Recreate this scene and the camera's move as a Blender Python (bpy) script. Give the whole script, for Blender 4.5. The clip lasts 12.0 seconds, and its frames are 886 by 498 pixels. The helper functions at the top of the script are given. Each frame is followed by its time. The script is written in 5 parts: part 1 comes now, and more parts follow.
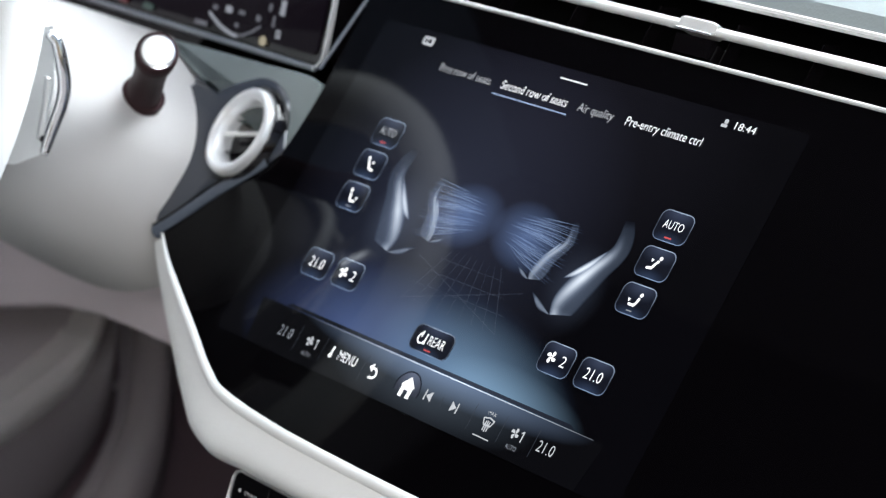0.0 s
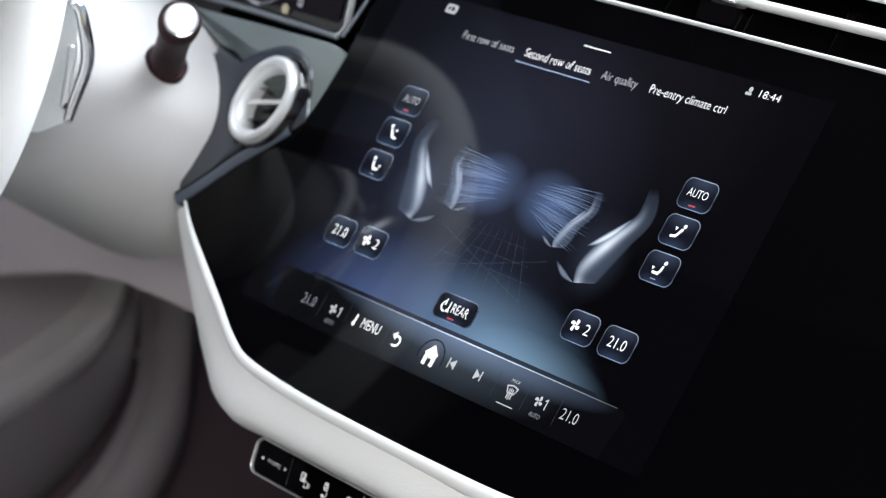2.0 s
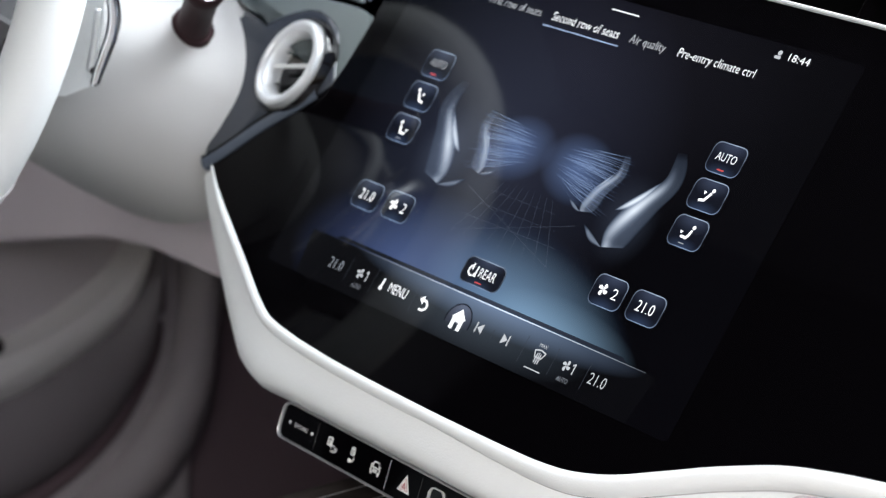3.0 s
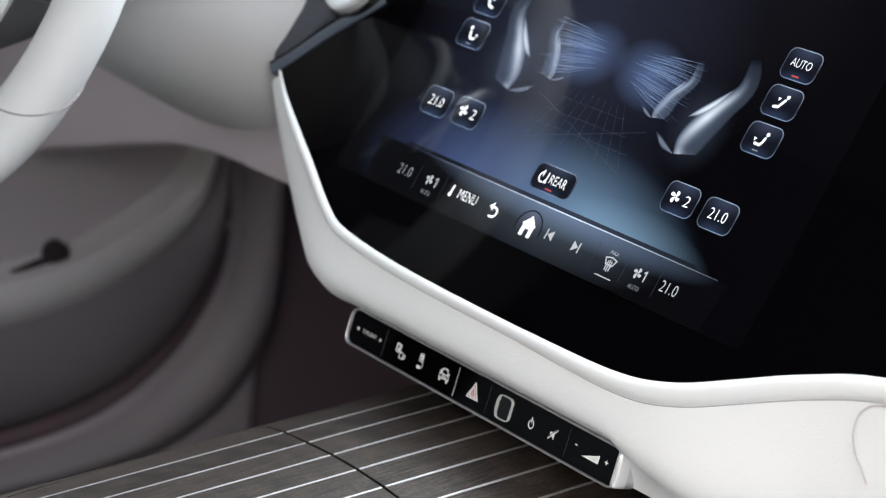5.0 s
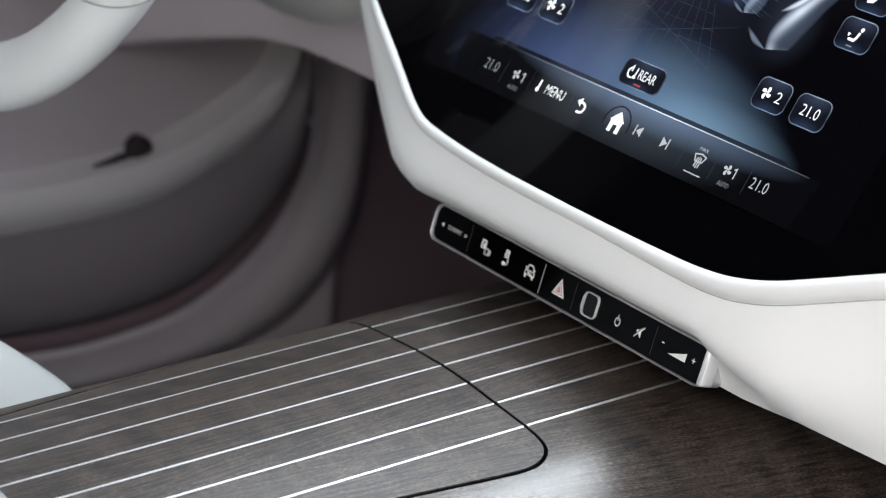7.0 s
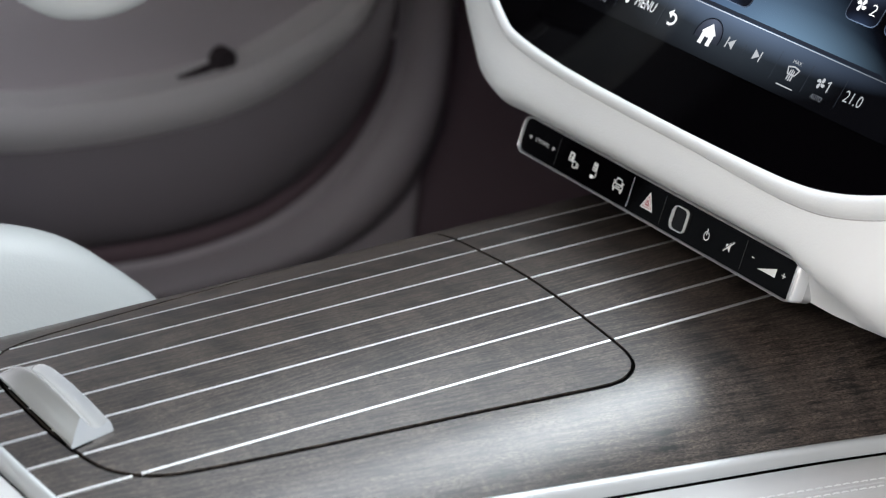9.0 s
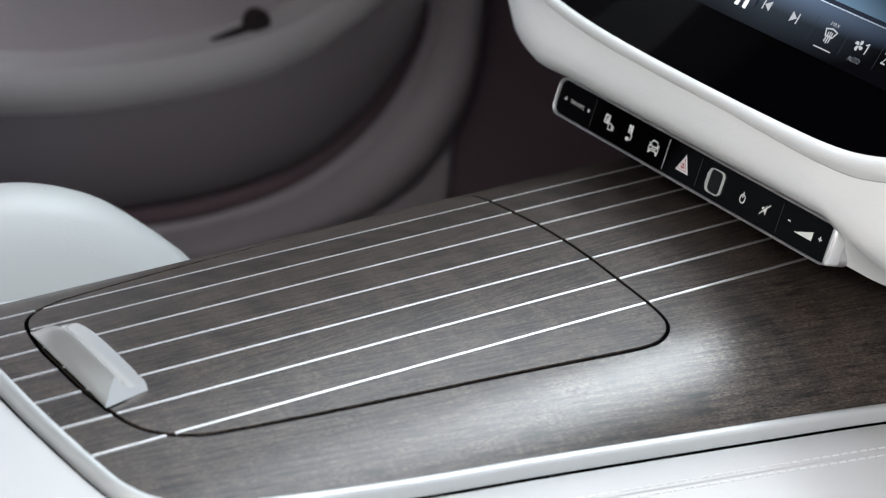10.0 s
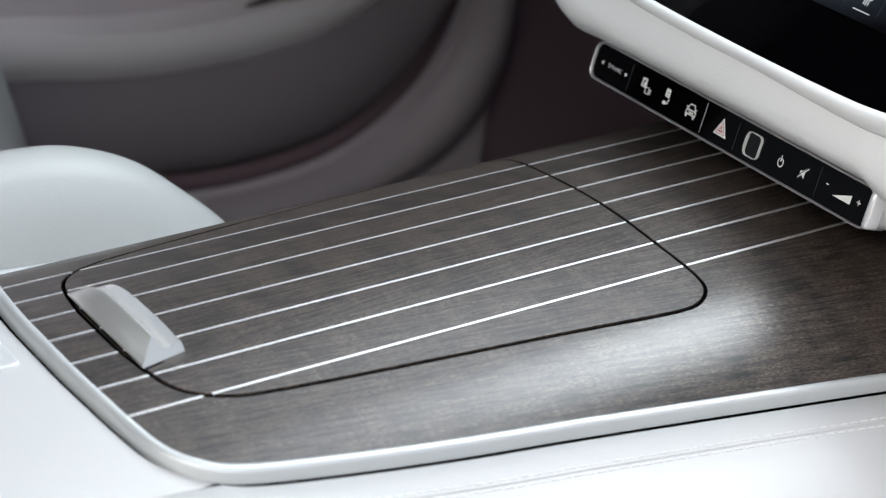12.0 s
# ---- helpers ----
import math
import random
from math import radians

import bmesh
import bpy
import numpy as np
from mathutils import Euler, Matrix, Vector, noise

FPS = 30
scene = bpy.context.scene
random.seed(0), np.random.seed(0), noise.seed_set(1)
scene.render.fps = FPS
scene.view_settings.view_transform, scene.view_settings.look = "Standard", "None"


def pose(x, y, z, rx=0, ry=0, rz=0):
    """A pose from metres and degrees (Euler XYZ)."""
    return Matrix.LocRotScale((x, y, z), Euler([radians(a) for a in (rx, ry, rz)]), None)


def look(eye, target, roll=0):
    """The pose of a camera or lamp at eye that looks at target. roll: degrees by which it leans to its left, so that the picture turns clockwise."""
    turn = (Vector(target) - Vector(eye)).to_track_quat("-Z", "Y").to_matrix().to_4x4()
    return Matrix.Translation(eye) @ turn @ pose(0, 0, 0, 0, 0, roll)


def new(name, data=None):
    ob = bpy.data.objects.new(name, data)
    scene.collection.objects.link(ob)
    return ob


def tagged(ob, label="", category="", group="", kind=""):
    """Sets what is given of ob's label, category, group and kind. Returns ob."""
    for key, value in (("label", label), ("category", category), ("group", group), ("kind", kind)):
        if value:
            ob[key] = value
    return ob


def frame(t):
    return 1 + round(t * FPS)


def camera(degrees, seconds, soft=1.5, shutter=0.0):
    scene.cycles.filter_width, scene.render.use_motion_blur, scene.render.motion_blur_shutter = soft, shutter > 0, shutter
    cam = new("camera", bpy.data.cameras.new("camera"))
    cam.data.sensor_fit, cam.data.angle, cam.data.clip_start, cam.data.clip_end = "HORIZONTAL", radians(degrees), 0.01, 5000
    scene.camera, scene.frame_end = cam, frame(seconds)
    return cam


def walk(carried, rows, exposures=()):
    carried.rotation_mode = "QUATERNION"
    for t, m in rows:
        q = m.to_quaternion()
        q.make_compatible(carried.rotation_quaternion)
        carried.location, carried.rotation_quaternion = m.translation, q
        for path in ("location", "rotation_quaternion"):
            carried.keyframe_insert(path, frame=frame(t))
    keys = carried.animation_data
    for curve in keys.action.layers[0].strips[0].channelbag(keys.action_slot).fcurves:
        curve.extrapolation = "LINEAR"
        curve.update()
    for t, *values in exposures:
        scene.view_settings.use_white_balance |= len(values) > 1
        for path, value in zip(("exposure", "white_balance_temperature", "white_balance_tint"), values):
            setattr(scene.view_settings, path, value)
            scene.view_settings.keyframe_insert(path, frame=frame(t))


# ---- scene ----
# camera and walk
cam = camera(21.26, 12.0, soft=1.2)
cam.data.dof.use_dof = True
cam.data.dof.focus_distance = 1.092
cam.data.dof.aperture_fstop = 10.0

PATH = [
    (0, pose(0.84371, -0.77480, 0.99808, 76.194, -5.526, 49.799)),
    (0.5, pose(0.84380, -0.77553, 0.99830, 76.118, -5.445, 49.804)),
    (1, pose(0.84349, -0.77616, 0.99827, 75.966, -5.447, 49.882)),
    (1.5, pose(0.84283, -0.77668, 0.99802, 75.731, -5.475, 50.016)),
    (2, pose(0.84186, -0.77711, 0.99756, 75.388, -5.455, 50.222)),
    (2.5, pose(0.84061, -0.77745, 0.99691, 75.001, -5.454, 50.477)),
    (3, pose(0.83912, -0.77770, 0.99609, 74.507, -5.349, 50.765)),
    (5, pose(0.83153, -0.77804, 0.99146, 72.216, -5.220, 52.228)),
    (5.5, pose(0.82941, -0.77800, 0.99005, 71.586, -5.186, 52.649)),
    (6, pose(0.82726, -0.77793, 0.98856, 70.914, -5.151, 53.130)),
    (6.5, pose(0.82513, -0.77784, 0.98702, 70.301, -5.087, 53.584)),
    (7, pose(0.82305, -0.77774, 0.98543, 69.659, -5.072, 54.119)),
    (7.5, pose(0.82105, -0.77765, 0.98381, 69.085, -5.045, 54.627)),
    (9.5, pose(0.81451, -0.77762, 0.97724, 67.059, -4.900, 56.526)),
    (10, pose(0.81339, -0.77777, 0.97563, 66.634, -4.890, 56.895)),
    (10.5, pose(0.81254, -0.77801, 0.97405, 66.309, -4.814, 57.171)),
    (11, pose(0.81200, -0.77837, 0.97251, 66.053, -4.777, 57.437)),
    (11.5, pose(0.81178, -0.77886, 0.97101, 65.940, -4.745, 57.579)),
    (12, pose(0.81191, -0.77950, 0.96957, 65.945, -4.727, 57.639)),
]
walk(cam, PATH, [(0, 0.76), (3, 0.74), (5, 0.68), (7.5, 0.60), (9.5, 0.53), (12, 0.50)])

# world and light
world = bpy.data.worlds.new("sky")
scene.world = world
world.use_nodes = True
wn, wl = world.node_tree.nodes, world.node_tree.links
sky = wn.new("ShaderNodeTexSky")
sky.sky_type = "NISHITA"
sky.sun_disc = False
sky.sun_elevation = radians(42)
sky.sun_rotation = radians(150)
sky.dust_density = 3.6
sky.ozone_density = 0.6
wl.new(sky.outputs["Color"], wn["Background"].inputs["Color"])
wn["Background"].inputs["Strength"].default_value = 0.10


def lamp(name, kind, m, energy, color=(1, 1, 1), **extra):
    data = bpy.data.lights.new(name, kind)
    data.energy, data.color = energy, color
    if kind == "SUN":
        data.angle = extra["angle"]
    if kind == "AREA":
        data.shape, data.size, data.size_y = "RECTANGLE", extra["size"], extra["size_y"]
    ob = new(name, data)
    ob.matrix_world = m
    return ob


# overcast sun, high over the open passenger side
lamp("sun", "SUN", look((1.2, -1.2, 3.6), (0, 0, 0.5)), 0.25, (0.97, 0.98, 1.0), angle=radians(35))
# lamps that stand in for sky light through the open door and the windscreen
lamp("door_light", "AREA", look((1.28, -1.30, 1.72), (-0.05, -0.10, 0.58)), 20.5, (0.93, 0.97, 1.0), size=1.9, size_y=0.80)
lamp("windscreen_fill", "AREA", look((0.06, 0.50, 1.40), (0.04, -0.20, 0.5)), 13.0, (0.88, 0.955, 1.0), size=0.50, size_y=0.44)
# two weaker lamps added only to lift the sheen on the console wood
lamp("windscreen_fill", "AREA", look((-0.52, 0.18, 1.36), (0.0, -0.32, 0.5)), 1.7, (0.92, 0.97, 1.0), size=0.46, size_y=0.40)
lamp("windscreen_fill", "AREA", look((0.03, 0.10, 1.39), (0.05, -0.26, 0.5)), 2.4, (0.88, 0.94, 1.0), size=0.50, size_y=0.30)

# ---- materials ----
def nodes_of(name):
    m = bpy.data.materials.new(name)
    m.use_nodes = True
    nt = m.node_tree
    return m, nt, nt.nodes["Principled BSDF"]


def surface(name, color, rough=0.5, metal=0.0, vary=0.06, scale=18.0, bump=0.0, bump_scale=600.0, stretch=(1, 1, 1), coat=0.0, spec=0.5):
    """A plain surface with blotchy colour variation, uneven gloss and fine relief."""
    m, nt, bsdf = nodes_of(name)
    n, l = nt.nodes, nt.links
    co = n.new("ShaderNodeTexCoord")
    mp = n.new("ShaderNodeMapping")
    mp.inputs["Scale"].default_value = stretch
    l.new(co.outputs["Object"], mp.inputs["Vector"])
    no = n.new("ShaderNodeTexNoise")
    no.inputs["Scale"].default_value = scale
    no.inputs["Detail"].default_value = 5
    l.new(mp.outputs["Vector"], no.inputs["Vector"])
    ramp = n.new("ShaderNodeMapRange")
    ramp.inputs["To Min"].default_value, ramp.inputs["To Max"].default_value = 1 - vary, 1 + vary
    l.new(no.outputs["Fac"], ramp.inputs["Value"])
    mul = n.new("ShaderNodeVectorMath")
    mul.operation = "SCALE"
    mul.inputs[0].default_value = color
    l.new(ramp.outputs["Result"], mul.inputs["Scale"])
    l.new(mul.outputs["Vector"], bsdf.inputs["Base Color"])
    rr = n.new("ShaderNodeMapRange")
    rr.inputs["To Min"].default_value, rr.inputs["To Max"].default_value = rough * 0.85, min(1, rough * 1.15)
    l.new(no.outputs["Fac"], rr.inputs["Value"])
    l.new(rr.outputs["Result"], bsdf.inputs["Roughness"])
    bsdf.inputs["Metallic"].default_value = metal
    bsdf.inputs["Coat Weight"].default_value = coat
    bsdf.inputs["Specular IOR Level"].default_value = spec
    if bump:
        fine = n.new("ShaderNodeTexVoronoi")
        fine.inputs["Scale"].default_value = bump_scale
        l.new(mp.outputs["Vector"], fine.inputs["Vector"])
        bp = n.new("ShaderNodeBump")
        bp.inputs["Strength"].default_value = bump
        bp.inputs["Distance"].default_value = 0.0004
        l.new(fine.outputs["Distance"], bp.inputs["Height"])
        l.new(bp.outputs["Normal"], bsdf.inputs["Normal"])
    return m


def wood_material():
    """Dark open-pored veneer laid in strips: fine grain along the console, cross figure and pores."""
    m, nt, bsdf = nodes_of("dark_wood")
    n, l = nt.nodes, nt.links
    co = n.new("ShaderNodeTexCoord")
    xyz = n.new("ShaderNodeSeparateXYZ")
    l.new(co.outputs["Object"], xyz.inputs["Vector"])

    def calc(op, a, b=0.0, c=0.0):
        t = n.new("ShaderNodeMath")
        t.operation = op
        for k, v in enumerate((a, b, c)):
            if isinstance(v, (int, float)):
                t.inputs[k].default_value = v
            else:
                l.new(v, t.inputs[k])
        return t.outputs["Value"]

    # each strip between two inlays is cut from another place of the log
    clamp = calc("MINIMUM", calc("MAXIMUM", xyz.outputs["X"], -0.0853), 0.0639)
    strip = calc("FLOOR", calc("DIVIDE", clamp, 0.02135))
    moved_y = calc("MULTIPLY_ADD", strip, 0.37, xyz.outputs["Y"])
    lean = calc("MULTIPLY_ADD", xyz.outputs["Y"], calc("SINE", calc("MULTIPLY", strip, 2.3)), 0.0)
    moved_x = calc("MULTIPLY_ADD", lean, 0.10, xyz.outputs["X"])
    com = n.new("ShaderNodeCombineXYZ")
    l.new(moved_x, com.inputs["X"])
    l.new(moved_y, com.inputs["Y"])
    l.new(strip, com.inputs["Z"])

    def noise_of(scale, stretch, detail, rough=0.6):
        mp = n.new("ShaderNodeMapping")
        mp.inputs["Scale"].default_value = stretch
        l.new(com.outputs["Vector"], mp.inputs["Vector"])
        t = n.new("ShaderNodeTexNoise")
        t.inputs["Scale"].default_value, t.inputs["Detail"].default_value = scale, detail
        t.inputs["Roughness"].default_value = rough
        l.new(mp.outputs["Vector"], t.inputs["Vector"])
        return t.outputs["Fac"]

    grain = noise_of(620, (1, 0.06, 1), 6, 0.72)
    pores = noise_of(2300, (1, 0.17, 1), 4, 0.75)
    figure = noise_of(30, (0.6, 1.7, 3), 4)
    bands = noise_of(70, (0.35, 1.5, 3), 3)
    mix = calc("MULTIPLY_ADD", grain, 1.50, calc("MULTIPLY_ADD", bands, 0.26, calc("MULTIPLY_ADD", figure, 0.44, -0.285)))
    wave = n.new("ShaderNodeTexWave")
    wave.inputs["Scale"].default_value, wave.inputs["Distortion"].default_value, wave.inputs["Detail"].default_value = 16.0, 7.0, 3.0
    turn = n.new("ShaderNodeMapping")
    turn.inputs["Rotation"].default_value = (0, 0, radians(55))
    l.new(com.outputs["Vector"], turn.inputs["Vector"])
    l.new(turn.outputs["Vector"], wave.inputs["Vector"])
    ripple = calc("MULTIPLY", wave.outputs["Fac"], calc("GREATER_THAN", calc("SINE", calc("MULTIPLY_ADD", strip, 4.1, 0.6)), 0.70))
    mix = calc("MULTIPLY_ADD", ripple, -0.12, mix)
    ramp = n.new("ShaderNodeValToRGB")
    ramp.color_ramp.elements[0].position, ramp.color_ramp.elements[1].position = 0.60, 1.05
    ramp.color_ramp.elements[0].color = (0.0040, 0.0032, 0.0029, 1)
    ramp.color_ramp.elements[1].color = (0.067, 0.053, 0.045, 1)
    l.new(mix, ramp.inputs["Fac"])
    pr = n.new("ShaderNodeValToRGB")
    pr.color_ramp.elements[0].position, pr.color_ramp.elements[1].position = 0.38, 0.64
    pr.color_ramp.elements[0].color = (0.20, 0.19, 0.185, 1)
    pr.color_ramp.elements[1].color = (1.7, 1.66, 1.6, 1)
    l.new(pores, pr.inputs["Fac"])
    mul = n.new("ShaderNodeMix")
    mul.data_type, mul.blend_type = "RGBA", "MULTIPLY"
    mul.inputs["Factor"].default_value = 1
    l.new(ramp.outputs["Color"], mul.inputs["A"])
    l.new(pr.outputs["Color"], mul.inputs["B"])
    l.new(mul.outputs["Result"], bsdf.inputs["Base Color"])
    l.new(calc("MULTIPLY_ADD", grain, 0.16, 0.38), bsdf.inputs["Roughness"])
    bp = n.new("ShaderNodeBump")
    l.new(calc("MINIMUM", calc("MAXIMUM", calc("MULTIPLY_ADD", pores, 2.5, -0.55), 0.12), 0.95), bsdf.inputs["Coat Weight"])
    bsdf.inputs["Specular IOR Level"].default_value = 0.25
    bsdf.inputs["Coat Roughness"].default_value = 0.27
    bp.inputs["Strength"].default_value, bp.inputs["Distance"].default_value = 0.22, 0.0002
    l.new(calc("ADD", pores, grain), bp.inputs["Height"])
    l.new(bp.outputs["Normal"], bsdf.inputs["Normal"])
    fine = n.new("ShaderNodeBump")
    fine.inputs["Strength"].default_value, fine.inputs["Distance"].default_value = 0.22, 0.0002
    l.new(pores, fine.inputs["Height"])
    l.new(fine.outputs["Normal"], bsdf.inputs["Coat Normal"])
    return m


def glowing(name, color, strength, alpha=1.0):
    """A lit patch of a display behind its glass."""
    m, nt, bsdf = nodes_of(name)
    bsdf.inputs["Base Color"].default_value = (0.004, 0.004, 0.005, 1)
    bsdf.inputs["Roughness"].default_value = 0.07
    bsdf.inputs["Specular IOR Level"].default_value = 0.34
    bsdf.inputs["Emission Color"].default_value = (*color, 1)
    bsdf.inputs["Emission Strength"].default_value = strength
    bsdf.inputs["Alpha"].default_value = alpha
    return m


def display_material(name, blobs, base=(0.004, 0.005, 0.008), gloss=0.16):
    """The picture of a display: soft patches of light (centre, radii in mm, colour), on black."""
    m, nt, bsdf = nodes_of(name)
    n, l = nt.nodes, nt.links
    bsdf.inputs["Base Color"].default_value = (0.0013, 0.0012, 0.0016, 1)
    bsdf.inputs["Roughness"].default_value = 0.06
    bsdf.inputs["Specular IOR Level"].default_value = gloss
    co = n.new("ShaderNodeTexCoord")
    total = None
    for (cx, cy), (sx, sy), turn, color, power in blobs:
        mp = n.new("ShaderNodeMapping")
        mp.vector_type = "TEXTURE"
        mp.inputs["Location"].default_value = (cx / 1000, cy / 1000, 0)
        mp.inputs["Rotation"].default_value = (0, 0, radians(turn))
        mp.inputs["Scale"].default_value = (sx / 1000, sy / 1000, 1)
        l.new(co.outputs["Object"], mp.inputs["Vector"])
        g = n.new("ShaderNodeTexGradient")
        g.gradient_type = "SPHERICAL"
        l.new(mp.outputs["Vector"], g.inputs["Vector"])
        p = n.new("ShaderNodeMath")
        p.operation = "POWER"
        l.new(g.outputs["Fac"], p.inputs[0])
        p.inputs[1].default_value = power
        s = n.new("ShaderNodeVectorMath")
        s.operation = "SCALE"
        s.inputs[0].default_value = color
        l.new(p.outputs["Value"], s.inputs["Scale"])
        if total is None:
            add = n.new("ShaderNodeVectorMath")
            add.inputs[1].default_value = base
            l.new(s.outputs["Vector"], add.inputs[0])
        else:
            add = n.new("ShaderNodeVectorMath")
            l.new(s.outputs["Vector"], add.inputs[0])
            l.new(total, add.inputs[1])
        total = add.outputs["Vector"]
    l.new(total, bsdf.inputs["Emission Color"])
    bsdf.inputs["Emission Strength"].default_value = 1.0
    return m


WHITE = surface("white_leather", (0.445, 0.449, 0.452), 0.42, vary=0.02, scale=9, bump=0.10, bump_scale=900)
SOFT_WHITE = surface("white_soft_plastic", (0.765, 0.775, 0.775), 0.40, vary=0.025, scale=8, bump=0.20, bump_scale=950)
GREIGE = surface("grey_soft_plastic", (0.37, 0.345, 0.355), 0.6, vary=0.05, scale=7, bump=0.15, bump_scale=700)
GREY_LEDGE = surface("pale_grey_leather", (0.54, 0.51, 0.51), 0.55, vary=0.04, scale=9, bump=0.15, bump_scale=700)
# upper lining paler, lower pocket darker: light from above put into the colours
LIT_LINING = surface("lit_door_lining", (0.50, 0.450, 0.470), 0.6, vary=0.05, scale=7, bump=0.15, bump_scale=700)
SHADED_POCKET = surface("shaded_door_pocket", (0.168, 0.146, 0.157), 0.6, vary=0.05, scale=7, bump=0.15, bump_scale=700)
SEAL = surface("grey_sill_lining", (0.325, 0.288, 0.303), 0.6, vary=0.05, scale=9, bump=0.15, bump_scale=700)
KNEE = surface("mauve_grey_plastic", (0.61, 0.545, 0.570), 0.6, vary=0.05, scale=9, bump=0.15, bump_scale=700)
DARK_SATIN = surface("dark_satin_metal", (0.34, 0.36, 0.38), 0.32, 0.8, vary=0.03, scale=60)
BROWN = surface("dark_brown_lining", (0.20, 0.142, 0.162), 0.75, vary=0.08, scale=12, bump=0.2, bump_scale=500)
CARPET = surface("dark_carpet", (0.045, 0.038, 0.038), 0.95, vary=0.2, scale=90, bump=0.5, bump_scale=900)
# near-black and grey of the unseen shell set what the glass mirrors
UNSEEN_DARK = surface("unseen_dark_shell", (0.008, 0.0075, 0.008), 0.95, vary=0.08, scale=40, bump=0.2, spec=0.08)
UNSEEN_GREY = surface("unseen_grey_shell", (0.22, 0.215, 0.225), 0.95, vary=0.08, scale=40, bump=0.2, spec=0.08)
ARMREST_WHITE = surface("white_armrest_leather", (0.468, 0.473, 0.476), 0.42, vary=0.02, scale=9, bump=0.10, bump_scale=900)
RIM_METAL = surface("satin_rim_metal", (0.54, 0.56, 0.566), 0.52, 0.50, vary=0.04, scale=120, stretch=(1, 0.1, 1))
SEAT_LEATHER = surface("pale_seat_leather", (0.405, 0.424, 0.421), 0.5, vary=0.03, scale=10, bump=0.12, bump_scale=800)
GAP = surface("black_joint", (0.0015, 0.0015, 0.0015), 0.9, vary=0.1, scale=60, spec=0.0)
GLASS_BLACK = surface("black_display_glass", (0.0012, 0.0010, 0.0014), 0.05, vary=0.0, spec=0.09)
PIANO = surface("black_gloss_plastic", (0.0035, 0.003, 0.0036), 0.06, vary=0.1, scale=30, spec=0.28)
BLACK = surface("matt_black_plastic", (0.008, 0.0075, 0.008), 0.55, vary=0.1, scale=60)
CHROME = surface("chrome", (0.86, 0.87, 0.88), 0.10, 1.0, vary=0.02, scale=20)
SATIN = surface("satin_silver", (0.80, 0.81, 0.82), 0.36, 0.6, vary=0.03, scale=120, stretch=(1, 0.1, 1))
HANDLE_METAL = surface("pale_satin_metal", (0.72, 0.72, 0.705), 0.25, 0.66, vary=0.01, scale=25)
INLAY = surface("satin_aluminium_inlay", (0.80, 0.80, 0.80), 0.44, 0.95, vary=0.04, scale=200)
# shade under the instrument display is put into this darker grey
SHADED_GREY = surface("shaded_grey_panel", (0.16, 0.185, 0.185), 0.14, vary=0.03, scale=9)
TEAL_PAD = surface("pale_dash_pad", (0.205, 0.235, 0.238), 0.55, vary=0.03, scale=9, bump=0.12)
STALK_BROWN = surface("dark_brown_gloss_plastic", (0.040, 0.024, 0.026), 0.45, vary=0.1, scale=30, spec=0.01)
PALE_CAP = surface("pale_metal_cap", (0.68, 0.68, 0.665), 0.38, 0.3, vary=0.04, scale=120)
THREAD = surface("white_thread", (0.64, 0.65, 0.65), 0.8, vary=0.05, scale=300)
FRAME_METAL = surface("satin_chrome", (0.62, 0.62, 0.63), 0.40, 0.75, vary=0.03, scale=120)
COLUMN_WHITE = surface("matt_white_plastic", (0.475, 0.466, 0.460), 0.6, vary=0.02, scale=9, bump=0.10, bump_scale=950, spec=0.3)
RIM_LEATHER = surface("white_wheel_leather", (0.80, 0.805, 0.80), 0.5, vary=0.02, scale=9, bump=0.10, bump_scale=950)
RECESS = surface("dark_brown_plastic", (0.035, 0.027, 0.030), 0.7, vary=0.08, scale=60, spec=0.2)
HUB_GREY = surface("dark_grey_plastic", (0.09, 0.088, 0.092), 0.6, vary=0.06, scale=30)
SLATE = surface("slate_gloss_plastic", (0.030, 0.034, 0.044), 0.20, vary=0.05, scale=20)
# slate made paler to carry the gleam of the sky
SLATE_GLEAM = surface("slate_gleam", (0.060, 0.072, 0.095), 0.22, vary=0.05, scale=20)
DOOR_GAP_SHADE = surface("door_gap_shade", (0.15, 0.105, 0.118), 0.8, vary=0.1, scale=60, spec=0.1)
WOOD = wood_material()
STUDIO_FLOOR = surface("pale_floor", (0.50, 0.495, 0.49), 0.6, vary=0.1, scale=3, bump=0.1)


def tinted_glass():
    m, nt, bsdf = nodes_of("tinted_glass")
    # warm tint chosen to tone the sky that the wood mirrors
    bsdf.inputs["Base Color"].default_value = (0.64, 0.61, 0.57, 1)
    bsdf.inputs["Roughness"].default_value = 0.02
    bsdf.inputs["Transmission Weight"].default_value = 1.0
    return m


TINTED = tinted_glass()


# ---- mesh helpers ----
WHERE = {}


def thing(name, at, label, category, group="", kind="", turn=None):
    """A top-level Empty at the base of a thing, in the world's axes unless a pose is given."""
    ob = new(name)
    ob.empty_display_size = 0.02
    ob.matrix_world = turn if turn else Matrix.Translation(at)
    WHERE[ob] = ob.matrix_world.copy()
    return tagged(ob, label, category, group, kind)


def finish(bm, name, material, smooth=40):
    bmesh.ops.recalc_face_normals(bm, faces=bm.faces)
    me = bpy.data.meshes.new(name)
    bm.to_mesh(me)
    bm.free()
    me.materials.append(material)
    if smooth:
        for p in me.polygons:
            p.use_smooth = True
        me.set_sharp_from_angle(angle=radians(smooth))
        for p in me.polygons:
            p.use_smooth = len(p.vertices) <= 4
    return me


